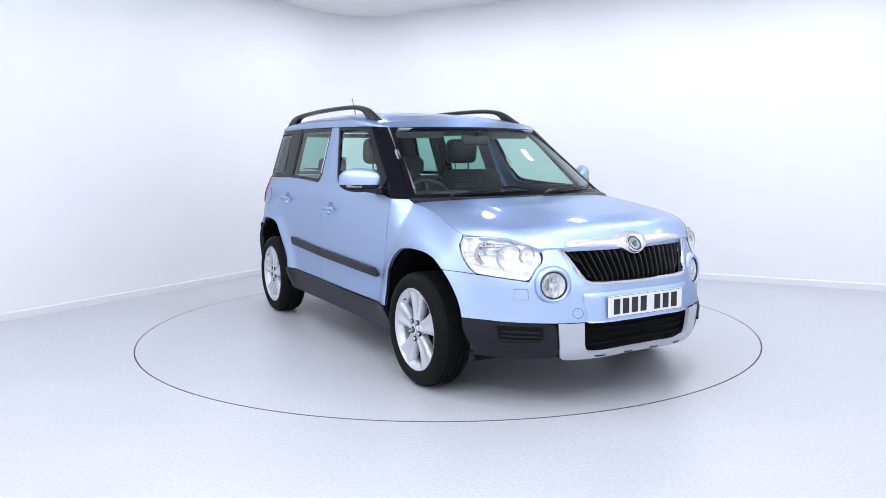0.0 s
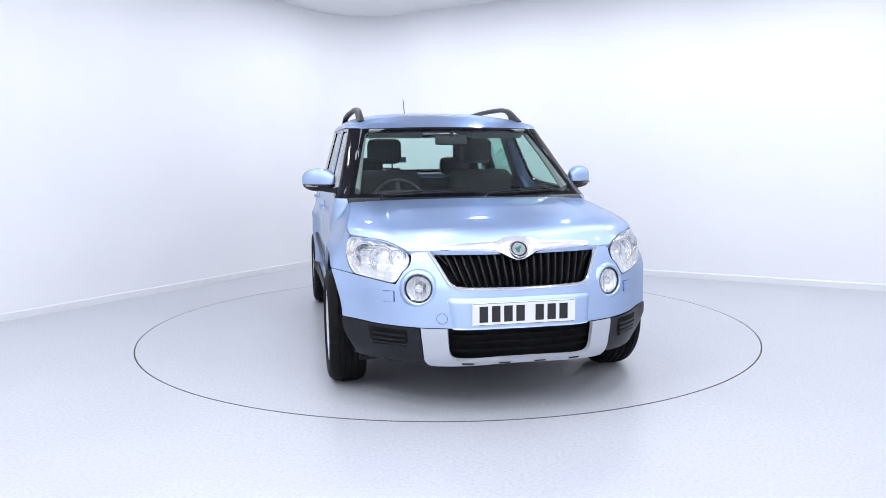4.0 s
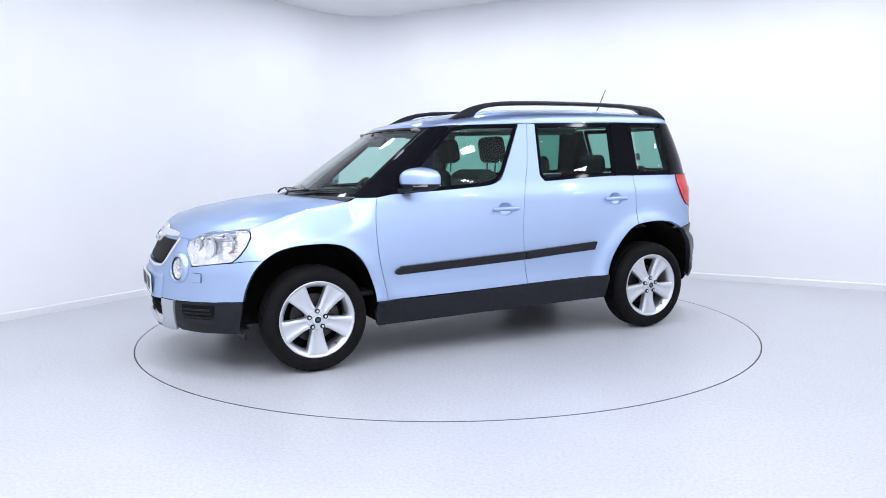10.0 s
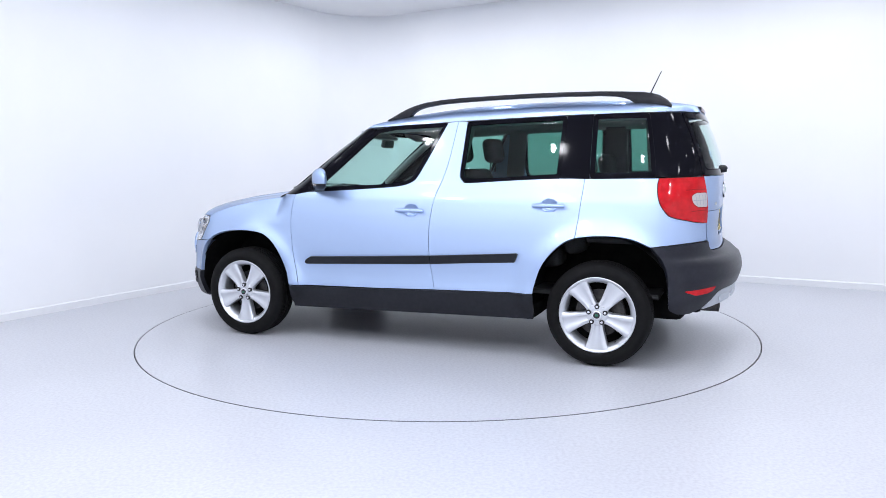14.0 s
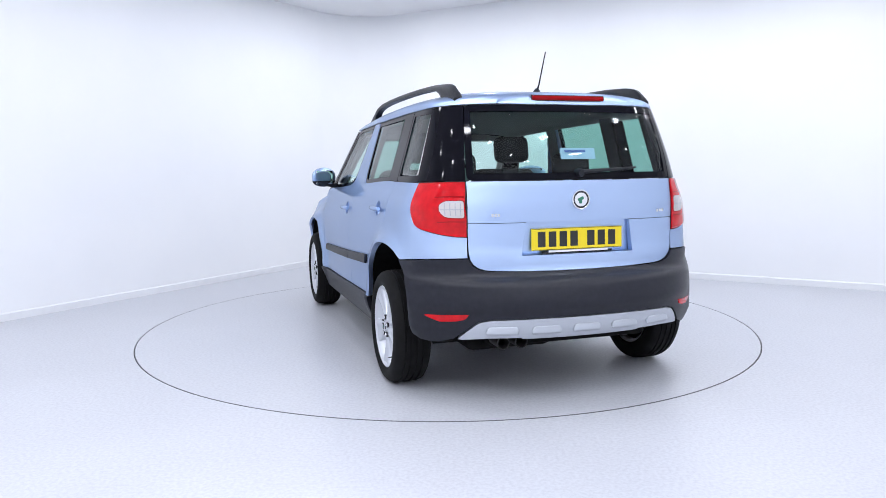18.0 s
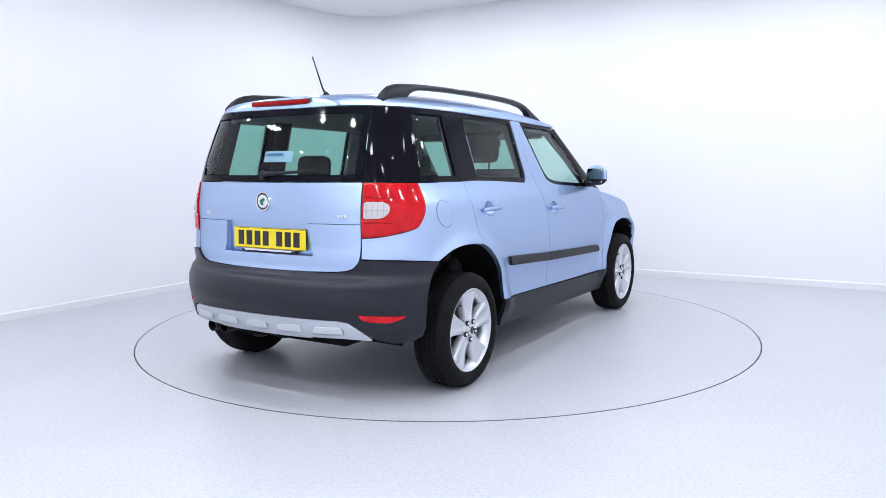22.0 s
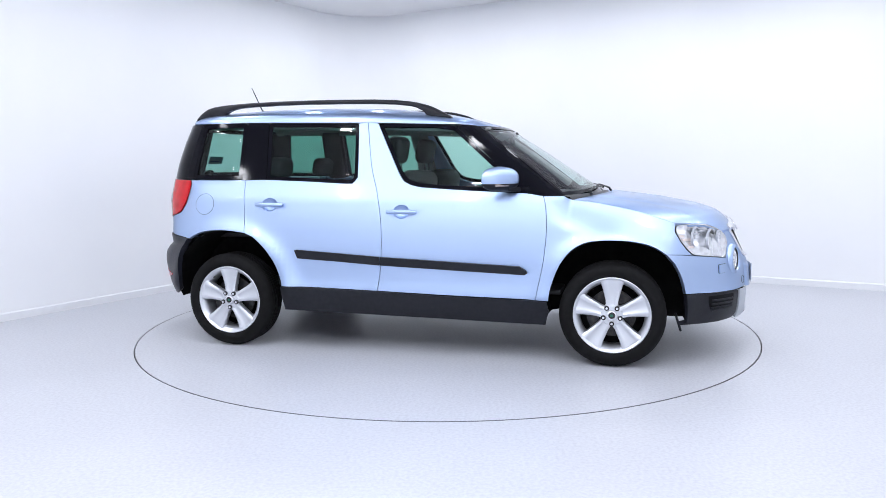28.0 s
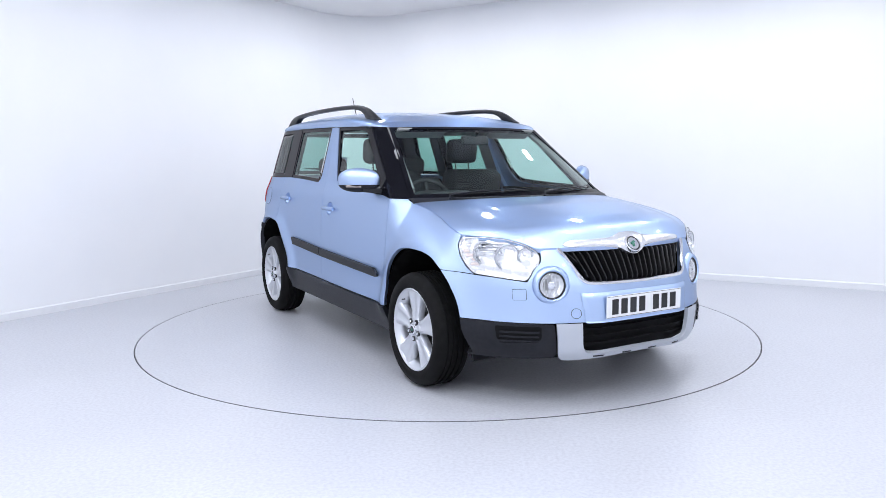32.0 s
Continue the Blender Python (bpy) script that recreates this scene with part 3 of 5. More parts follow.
def handle(door, y, z, side):
    s0 = sy(y - .004, z)[0]
    cup = oval(y - .004, z, .0555, .0455)
    skin("handle_recess", cup, PAINT, door, "hollow behind the handle", -0.001, 0.004, 0.012, side,
         bulge=lambda s, zz: -0.030 * np.clip(1 - ((s - s0) / .0555) ** 2 - ((zz - z) / .0455) ** 2, 0, 1) ** 0.7)
    bm = None
    base = raw_skin(*sy(y, z))
    nx = 0.030
    pts = []
    for k in range(9):
        t = k / 8
        yy = y + 0.098 - 0.196 * t
        q = raw_skin(*sy(yy, z))
        out = nx * (0.62 + 0.38 * math.sin(math.pi * t) ** 0.5)
        pts.append(((q[0] + out) * side, yy, z + 0.002 * math.sin(math.pi * t)))
    part("door_handle", tube(pts, [.0105, .0125, .013, .013, .013, .013, .013, .0125, .0105], 12, None, 1.05), PAINT, door, "body-coloured pull handle")


mirrored(build_front_door)


def build_rear_door(side):
    poly = [sy(-.232, .394), sy(-.60, .402), ] + flank(ARCH_R) + flank(GAP_REAR)[::-1][1:] + flank(BELT_R, 3)[1:] + flank(GAP_DOORS)[:-1]
    door = panel("rear_door", poly, car, side, depth=0.03, holes=[oval(-.996, .954, .055, .045)])
    moulding = [sy(y, z) for y, z in ((-.211, .620), (-.5, .638), (-.795, .656), (-.806, .652), (-.785, .600), (-.5, .585), (-.211, .566))]
    skin("side_moulding", moulding, BLACK_PLASTIC, door, "black protective strip", 0.018, 0.02, side=side)
    handle(door, -.992, .954, side)


mirrored(build_rear_door)


def tail_outline():
    edge = [sy(y, z) for y, z in ((-1.634, 1.119), (-1.627, 1.085), (-1.630, 1.03), (-1.644, .975), (-1.670, .930), (-1.708, .893))]
    low = [rx(.735, .868), rx(.66, .853), rx(.588, .848)]
    curve = curve_through(edge + low, 3)
    return [rx(.588, .95), rx(.588, 1.127), rx(.65, 1.126)] + curve


def build_quarter(side):
    t = tail_outline()
    poly = flank(GAP_REAR) + flank(ARCH_R2)[1:] + [sy(-1.66, .724), rx(.74, .738), rx(.588, .745)] + t[:2:-1] + [sy(-1.45, 1.118)]
    q = panel("rear_quarter_panel", poly, car, side, depth=0.02)
    if side > 0:
        ring = [sy(-1.49 + .070 * math.cos(a), .955 + .070 * math.sin(a)) for a in (2 * math.pi * i / 32 for i in range(32))]
        band("fuel_flap_seam", inset(ring, -.0022), ring, PAINT_EDGE, q, "thin round seam of the fuel flap", 0.0012, 0.004, side)
        skin("fuel_flap", ring, PAINT, q, "round fuel filler flap", 0.0015, 0.004, side=side)


mirrored(build_quarter)


# sills, bumpers
def build_sill(side):
    poly = [sy(.875, .370), sy(.807, .372)] + [sy(y, .372 + (.20 - y) * .022 + .006) for y in (.6, .2)] + [sy(-.232, .392), sy(-.6, .400), sy(-.905, .406), sy(-.905, .30), sy(-.90, .245), sy(-.4, .238), sy(.2, .228), sy(.865, .216), sy(.885, .30)]
    skin("sill", inset(poly, .001), BLACK_PLASTIC, car, "black plastic sill cover", 0.012, 0.03, side=side)


mirrored(build_sill)

GRILLE_R = [(.430, .778), (.405, .735), (.378, .684), (.354, .640), (.332, .623), (.300, .617)]


def front_bumper():
    half = [sy(*q) for q in reversed(curve_through(ARCH_F2, 3))] + [sy(1.66, .668), sy(1.73, .658), fx(.700, .646), fx(.600, .629), fx(.580, .66), fx(.562, .690), fx(.532, .720), fx(.522, .745), fx(.520, .775), fx(.50, .784), fx(.434, .786)]
    half += [fx(x, z) for x, z in GRILLE_R] + [fx(.15, .612)]
    left = [(-q[0], q[1]) for q in reversed(half)]
    low_r = [fx(.10, .424), fx(.30, .424), fx(.47, .422), fx(.60, .424), fx(.72, .426)]
    poly = half + [(0.0, .610)] + left + [(-q[0], q[1]) for q in reversed(low_r)] + low_r
    fog = [fx(.497 + .080 * math.cos(a), .613 + .080 * math.sin(a)) for a in (2 * math.pi * i / 28 for i in range(28))]
    b = panel("front_bumper", poly, car, depth=0.025, holes=[fog, [(-q[0], q[1]) for q in fog]])
    for side in (1, -1):
        skin("washer_cover", round_poly([fx(.657, .592), fx(.607, .594), fx(.607, .542), fx(.657, .540)], .006, 3), PAINT, b, "square headlamp washer cover", 0.007, 0.009, 0.02, side)
        wc = round_poly([fx(.657, .592), fx(.607, .594), fx(.607, .542), fx(.657, .540)], .006, 3)
        band("washer_seam", inset(wc, -.0022), wc, PAINT_EDGE, b, "thin seam round the washer cover", 0.0015, 0.004, side)
    ring = [fx(-(.393 - .024 * math.cos(a)), .470 + .024 * math.sin(a)) for a in (2 * math.pi * i / 24 for i in range(24))]
    ring = [(-q[0], q[1]) for q in ring]
    band("tow_cap_seam", inset(ring, -.002), ring, PAINT_EDGE, b, "thin round seam of the towing eye cap", 0.0012, 0.004)
    return b


bumper = front_bumper()


def lower_bumper(side):
    poly = [sy(1.692, .434)] + [fx(.72, .424), fx(.60, .421), fx(.496, .418), fx(.486, .34), fx(.476, .262), fx(.49, .243), fx(.62, .238), fx(.72, .238), sy(1.66, .240), sy(1.70, .252)]
    b = skin("lower_bumper", inset(poly, .001), BLACK_PLASTIC, car, "black plastic lower bumper corner", 0.004, 0.03, side=side)
    vent = round_poly([fx(.722, .408), fx(.552, .408), fx(.548, .350), fx(.560, .334), fx(.685, .326), fx(.712, .340)], .012, 3)
    skin("vent", vent, INTAKE_BLACK, b, "dark air vent", 0.0055, 0.002, side=side)
    for z in (.385, .362, .340):
        slat = [fx(.705, z), fx(.560, z), fx(.560, z - .009), fx(.705, z - .009)]
        skin("vent_slat", slat, BLACK_PLASTIC, b, "", 0.011, 0.01, side=side)
    lip = [fx(.700, .326), fx(.560, .330), fx(.560, .318), fx(.690, .314)]
    skin("vent_lip", lip, BLACK_PLASTIC, b, "", 0.014, 0.012, side=side)


mirrored(lower_bumper)


def skid_plate():
    half_in = [fx(.368, .422), fx(.364, .36), fx(.358, .305), fx(.338, .276), fx(.29, .269), fx(.15, .272)]
    half_out = [fx(.488, .422), fx(.480, .34), fx(.472, .275), fx(.455, .246), fx(.41, .234), fx(.2, .243)]
    inner = half_in + [(0.0, .274)] + [(-q[0], q[1]) for q in reversed(half_in)]
    outer = half_out + [(0.0, .247)] + [(-q[0], q[1]) for q in reversed(half_out)]
    sk = strip("skid_plate", inner, outer, SILVER_PLASTIC, car, "silver painted underride guard", 0.012, 0.02)
    for x in (-.27, -.09, .09, .27):
        notch = [fx(x - .030, .256), fx(x + .030, .256), fx(x + .026, .249), fx(x - .026, .249)]
        skin("notch", notch, BLACK_PLASTIC, sk, "", 0.0135, 0.003)


skid_plate()


def lower_intake():
    back = [(-fx(.485, .432)[0], .432), fx(.485, .432), fx(.47, .232), (-fx(.47, .232)[0], .232)]
    g = skin("lower_grille", back, INTAKE_BLACK, car, "black lower air intake grille", -0.035, 0.002)
    for z in (.384, .346, .309):
        w = .366
        bar = [(-fx(w, z)[0], z + .0035), (fx(w, z)[0], z + .0035), (fx(w, z)[0], z - .0035), (-fx(w, z)[0], z - .0035)]
        skin("grille_bar", bar, INTAKE_BLACK, g, "", -0.016, 0.02, 0.06)


lower_intake()


def upper_grille():
    half = [fx(x, z) for x, z in GRILLE_R]
    poly = half + [(0.0, .610)] + [(-q[0], q[1]) for q in reversed(half)] + [(-fx(.42, .80)[0], .80), (0.0, .80), (fx(.42, .80)[0], .80)]
    g = skin("radiator_grille", poly, INTAKE_BLACK, car, "black radiator grille with upright ribs in a chrome frame", -0.05, 0.002)
    n = 21
    for i in range(n):
        u = (i - (n - 1) / 2) / ((n - 1) / 2)
        xt, xb = .408 * u, .345 * u
        zt = .784 if abs(u) > 0.16 else .760
        zb = .626 if abs(u) < .86 else .626 + (abs(u) - .86) * .65
        st, sb = (fx(xt, .74)[0] if abs(xt) > 1e-3 else 0.0), (fx(xb, .66)[0] if abs(xb) > 1e-3 else 0.0)
        grid = []
        for t in (0, .12, .35, .6, .85, 1):
            z = zb + (zt - zb) * t
            s = sb + (st - sb) * t
            sink = -.012 if t in (0, 1) else 0
            line = []
            for ds, o in ((-.0105, -.036), (-.0065, -.012), (-.0035, -.006), (.0035, -.006), (.0065, -.012), (.0105, -.036)):
                line.append(tuple(raw_skin(s + ds, z) + skin_normal(s + ds, z) * (o + sink)))
            grid.append(line)
        part("rib", loft(grid), RIB_BLACK, g, "", 50)
    # chrome frame below and at the sides
    line = [fx(.436, .786)] + half + [fx(.15, .612), (0.0, .610)]
    line = line + [(-q[0], q[1]) for q in reversed(line[:-1])]
    line = curve_through(line, 3)
    s, z = np.array([q[0] for q in line]), np.array([q[1] for q in line])
    v = raw_skin(s, z) + skin_normal(s, z) * 0.002
    part("chrome_frame", tube([tuple(w) for w in v], 0.0095, 8), CHROME, g, "slim chrome frame")
    return g


grille = upper_grille()


def emblem(parent, at, tilt, face, size=1.0):
    """A round badge: chrome ring, black ground, green shape."""
    m = Matrix.Translation(at) @ pose(0, 0, 0, tilt, 0, 0 if face > 0 else 180) @ Matrix.Diagonal((size, 1, size, 1))
    def turned(bm):
        bmesh.ops.transform(bm, matrix=m, verts=bm.verts)
        return bm
    e = part("badge", turned(lathe([(-.006, .001), (-.006, .041), (0.002, .041), (.006, .0395), (.007, .037), (.006, .0345), (.003, .034)], 40, "Y")), CHROME, parent, "round chrome badge")
    part("badge_field", turned(lathe([(.003, .0345), (.0045, .018), (.005, .0)], 40, "Y")), PLATE_BLACK, e, "black centre of the badge")
    part("badge_disc", turned(lathe([(.004, .0285), (.0062, .0275), (.0068, .0)], 32, "Y")), CHROME, e, "silver disc on the badge")
    part("badge_shape", turned(box((.026, .003, .012), (0.002, .0075, .003), .003, 2, pose(0, 0, 0, 0, 25, 0), box((.012, .003, .018), (.003, .0075, -.007), .003, 2))), EMBLEM_GREEN, e, "plain green shape")
    return e




def number_plate(name, mat, at, tilt, face, label):
    """A plate with a row of plain dark bars for its characters."""
    m = Matrix.Translation(at) @ pose(0, 0, 0, tilt, 0, 0 if face > 0 else 180)
    def turned(bm):
        bmesh.ops.transform(bm, matrix=m, verts=bm.verts)
        return bm
    out = [turned(box((.520, .006, .111), (0, 0, 0), .002, 1))]
    pl = part(name, out[0], mat, car, label)
    for i in range(7):
        x = -.199 + .0612 * i + (.036 if i > 2 else 0)
        part("plate_bar", turned(box((.043, .002, .078), (x, .0035, .0), .0008, 1)), PLATE_BLACK, pl)
    for z in (.0525, -.0525):
        part("plate_border", turned(box((.510, .0015, .0018), (0, .0033, z))), PLATE_BLACK, pl)
    return pl


number_plate("front_plate", PLATE_WHITE, Vector((0, 2.1310, .496)), 0, 1, "white number plate with plain dark bars")
skin("plate_mount", round_poly([(-.372, .572), (.372, .572), (.350, .420), (-.350, .420)], .012, 3), PAINT, car, "raised panel behind the number plate", 0.0005, 0.003, 0.010,
     bulge=lambda s, z: .011 * smooth01((.370 - (.572 - z) * .14 - np.abs(s)) / .028) * smooth01((.572 - z) / .022))


# lamps
HEADLAMP = [("s", 1.630, .838), ("f", .72, .843), ("f", .642, .834), ("f", .575, .808), ("f", .535, .776), ("f", .527, .745), ("f", .540, .712), ("f", .568, .688), ("f", .585, .655), ("f", .605, .634), ("f", .700, .649), ("s", 1.730, .664), ("s", 1.695, .700), ("s", 1.655, .75), ("s", 1.626, .805)]


def place(q):
    return {"s": sy, "f": fx, "r": rx}[q[0]](q[1], q[2])


def headlamp(side):
    poly = round_poly([place(q) for q in HEADLAMP], .02, 3)
    h = skin("headlight", poly, LENS, car, "clear headlight with chrome reflectors", 0.006, 0.004, side=side)
    skin("lamp_bowl", inset(poly, .002), REFLECTOR, h, "silver reflector housing", -0.022, 0.002, 0.010, side,
         bulge=lambda s, z: 0.010 * np.abs((s * 21 + z * 6) % 2 - 1) + 0.007 * np.abs((z * 34 - s * 5) % 2 - 1))
    band("lamp_surround", poly, inset(poly, .003), REFLECTOR, h, "silver inner rim", 0.002, 0.030, side)
    band("lamp_seal", inset(poly, -.0025), inset(poly, -.0005), PLATE_BLACK, h, "thin black seal", 0.001, 0.012, side)
    for (s, z, r) in ((fx(.655, .745)[0], .745, .058), (fx(.735, .765)[0], .765, .050), (fx(.585, .755)[0], .755, .032)):
        q = raw_skin(s, z)
        n = skin_normal(s, z)
        q = q - n * 0.004
        d = Vector((n[0] * side * .6, 1, 0)).normalized()
        bm = lathe([(-.045, .004), (-.042, .015), (-.03, r * .62), (-.012, r * .92), (-.004, r), (-.004, r + .004), (-.014, r + .004)], 32, "Y")
        m = Matrix.Translation((q[0] * side, q[1], q[2])) @ d.to_track_quat("Y", "Z").to_matrix().to_4x4()
        bmesh.ops.transform(bm, matrix=m, verts=bm.verts)
        part("reflector", bm, CHROME, h, "round chrome reflector")
        bm = lathe([(-.010, r + .003), (-.002, r + .005), (-.002, r + .009), (-.016, r + .010)], 32, "Y")
        bmesh.ops.transform(bm, matrix=m, verts=bm.verts)
        part("reflector_rim", bm, FLUTED, h, "grey rim of the reflector")
        bm = lathe([(-.040, 0.0), (-.012, 0.0), (-.008, .006), (-.012, .009), (-.040, .009)][1:], 16, "Y")
        bmesh.ops.transform(bm, matrix=m, verts=bm.verts)
        part("bulb", bm, WHITE_LENS, h)


def headlamp_details(side):
    """Fluted bars and the pale amber indicator behind the lens."""
    for k in range(5):
        z = .815 - k * .014
        skin("lamp_flute", [fx(.655 + k * .006, z), fx(.755, z), fx(.755, z - .004), fx(.655 + k * .006, z - .004)], FLUTED, car, "grey flute inside the headlight", -0.006, 0.008, 0.03, side)
    for k in range(4):
        z = .785 - k * .022
        skin("indicator_cell", [fx(.765, z), sy(1.652 + k * .016, z), sy(1.660 + k * .016, z - .015), fx(.765, z - .015)], AMBER_PALE, car, "pale amber indicator cell", -0.010, 0.006, 0.03, side)


mirrored(headlamp)
mirrored(headlamp_details)


def fog_lamp(side):
    s, z = fx(.497, .612)
    q, n = raw_skin(s, z), skin_normal(s, z)
    q = q - n * .004
    d = Vector((n[0] * side * .75, n[1], n[2] * .4)).normalized()
    m = Matrix.Translation((q[0] * side, q[1], q[2])) @ d.to_track_quat("Y", "Z").to_matrix().to_4x4()
    def turned(bm):
        bmesh.ops.transform(bm, matrix=m, verts=bm.verts)
        return bm
    f = part("fog_light", turned(lathe([(-.03, .099), (-.004, .096), (.004, .090), (.011, .082), (.012, .076), (.008, .070), (.002, .067), (-.008, .066)], 48, "Y")), PAINT, car, "round fog light in a body-coloured ring")
    part("bezel", turned(lathe([(-.010, .070), (.005, .0695), (.007, .066), (-.002, .062)], 48, "Y")), PLATE_BLACK, f, "thin black seal")
    part("lens", turned(lathe([(-.001, .061), (.005, .047), (.009, .026), (.010, 0.0)], 48, "Y")), LENS, f, "clear domed lens")
    part("bowl", turned(lathe([(-.002, .061), (-.012, .051), (-.026, .034), (-.034, .010), (-.034, 0.0)], 48, "Y")), REFLECTOR, f)
    part("bulb_cap", turned(lathe([(-.018, .020), (-.004, .020), (.002, .012), (.003, 0.0)], 24, "Y")), CHROME, f)
    for k in (-2, -1, 0, 1, 2):
        w = math.sqrt(max(0, .055 ** 2 - (k * .019) ** 2))
        part("lens_flute", turned(box((.003, .003, 2 * w), (k * .019, -.004, 0), .001, 1)), REFLECTOR, f)


mirrored(fog_lamp)


def tail_lamp(side):
    poly = round_poly(tail_outline(), .006, 2)
    t = skin("tail_light", inset(poly, .003), RED_LENS, car, "large red tail light with a clear reversing lamp", 0.006, 0.02, 0.02, side,
             bulge=lambda s, z: .004 * np.sin(np.clip((z - .85) / .27, 0, 1) * math.pi))
    band("lamp_seal", poly, inset(poly, .004), PLATE_BLACK, t, "thin black seal", 0.002, 0.02, side)
    white = round_poly([rx(.600, 1.030), rx(.676, 1.028), rx(.702, 1.012), rx(.706, .985), rx(.696, .962), rx(.676, .948), rx(.600, .946)], .014, 3)
    w = skin("reversing_lens", white, WHITE_LENS, t, "clear white reversing lens", 0.0112, 0.006, 0.02, side)
    band("lens_edge", inset(white, -.004), white, DEEP_RED, t, "dark red edge of the reversing lens", 0.0105, 0.006, side)
    for k in range(4):
        x = .614 + k * .022
        skin("lens_rib", [rx(x, 1.018), rx(x + .003, 1.018), rx(x + .003, .958), rx(x, .958)], FLUTED, w, "", 0.0122, 0.002, 0.03, side)
    skin("lens_rib", [rx(.602, .990), rx(.70, .988), rx(.70, .984), rx(.602, .986)], FLUTED, w, "", 0.0126, 0.002, 0.03, side)
    for z in (1.052, .930):
        skin("lens_rib", [rx(.598, z), rx(.66, z), rx(.715, z - .004), rx(.715, z - .009), rx(.66, z - .005), rx(.598, z - .005)], DEEP_RED, t, "", 0.0102, 0.002, 0.03, side)


mirrored(tail_lamp)


# tailgate and rear bumper
def rear_full(half):
    """Closes an outline of the right half across the car's tail."""
    return half + [(2 * S_END - q[0], q[1]) for q in reversed(half)]


def tailgate():
    up = rear_full([rx(.587, 1.127), rx(.587, 1.0), rx(.587, .9195)])
    tg = panel("tailgate", up, car, gap=.0008, depth=0.03)
    tg["label"] = "light blue tailgate with a black window"
    low = [rx(.292, .918)] + rear_full([rx(.587, .918), rx(.586, .83), rx(.584, .765), rx(.577, .735), rx(.562, .712), rx(.538, .694), rx(.505, .683), rx(.46, .678), rx(.30, .673), rx(.10, .670)]) + [(2 * S_END - rx(.292, .918)[0], .918), (2 * S_END - rx(.318, .752)[0], .752), rx(.318, .752)]
    panel("tailgate_lower", low, tg, gap=.0008, depth=0.035)
    rec = rear_full([rx(.30, .926), rx(.33, .745)])
    skin("plate_recess", rec, PAINT, tg, "recess for the number plate", -0.024, 0.002, bulge=lambda s, z: -0.012 * np.clip((.90 - z) / .15, 0, 1))
    skin("plate_lamp_strip", rear_full([rx(.17, .772), rx(.17, .762)]), CHROME, tg, "slim bright strip under the plate", -0.004, 0.015)
    skin("tailgate_grip", rear_full([rx(.20, .768), rx(.20, .756)]), BLACK_PLASTIC, tg, "", -0.012, 0.01)
    emblem(tg, Vector((0, -1.969, 1.028)), 2, -1, 1.27)
    for x0, w in ((-.475, .045), (.47, .055)):
        for k in range(3):
            a = x0 + w * k / 3
            q = [rx(a, .966), rx(a + w / 4, .966), rx(a + w / 4, .951), rx(a, .951)]
            skin("badge_bar", q, LETTER_CHROME, tg, "small chrome badge bar", 0.003, 0.003, 0.05)
    return tg


gate = tailgate()
number_plate("rear_plate", PLATE_YELLOW, Vector((0, -1.938, .828)), 2, -1, "yellow number plate with plain dark bars")


def rear_bumper():
    half = [sy(y, z) for y, z in reversed(curve_through(ARCH_R3, 3))] + [sy(-1.66, .722), rx(.74, .734), rx(.588, .741), rx(.581, .735), rx(.566, .709), rx(.541, .690), rx(.506, .679), rx(.46, .674), rx(.30, .669), rx(.10, .666)]
    left = [(2 * S_END - q[0], q[1]) for q in reversed(half)]
    low = [sy(-1.75, .325), rx(.745, .318), rx(.715, .320), rx(.655, .342), rx(.60, .395), rx(.555, .435), rx(.50, .447), rx(.25, .452)]
    poly = half + left + [(2 * S_END - q[0], q[1]) for q in low] + list(reversed(low))
    b = skin("rear_bumper", inset(poly, .001), BUMPER_PLASTIC, car, "dark grey plastic rear bumper", 0.010, 0.035)
    for side in (1, -1):
        ref = round_poly([rx(.598, .474), rx(.72, .462), sy(-1.79, .458), sy(-1.80, .448), rx(.72, .428), rx(.65, .436), rx(.615, .448)], .006, 2)
        skin("reflector", ref, RED_LENS, b, "red rear reflector", 0.014, 0.006, 0.03, side)
    low2 = [rx(.64, .338), rx(.597, .390), rx(.552, .430), rx(.50, .442), rx(.25, .447)]
    bot = [rx(.25, .345), rx(.50, .345), rx(.62, .335)]
    poly = low2 + [(2 * S_END - q[0], q[1]) for q in reversed(low2)] + [(2 * S_END - q[0], q[1]) for q in reversed(bot)] + bot
    d = skin("diffuser", inset(poly, .001), SILVER_PLASTIC, car, "silver rear diffuser panel", 0.006, 0.035)
    for x in (-.44, -.22, 0.0, .22, .44):
        def rr(a, z):
            return rx(a if abs(a) > 1e-4 else 1e-3, z)
        rib = [rr(x - .070, .408), rr(x + .070, .408), rr(x + .083, .374), rr(x - .083, .374)]
        rib = round_poly(rib, .014, 3)
        skin("rib", rib, SILVER_PLASTIC, d, "", 0.008, 0.006, 0.01, bulge=lambda s, z: 0.014 * np.clip((.408 - z) / .03, 0, 1))
    skin("lower_lip", rear_full([rx(.34, .343), rx(.33, .331), rx(.10, .329)]), SILVER_PLASTIC, d, "slim silver lower lip", -0.004, 0.02)


rear_bumper()


# ---- glass and pillars ----
FWIN = [sy(y, z) for y, z in BELT_F] + [sy(-.20, 1.486), sy(.13, 1.477), sy(.262, 1.455)]
RWIN = [sy(y, z) for y, z in BELT_R[1:]] + [sy(-.7, 1.498), sy(-1.064, 1.506)]
QWIN = [sy(-1.228, 1.118), sy(-1.50, 1.122), sy(-1.618, 1.124), sy(-1.560, 1.508), sy(-1.4, 1.511), sy(-1.228, 1.511)]


def level(s, z):
    return 0.0 * s


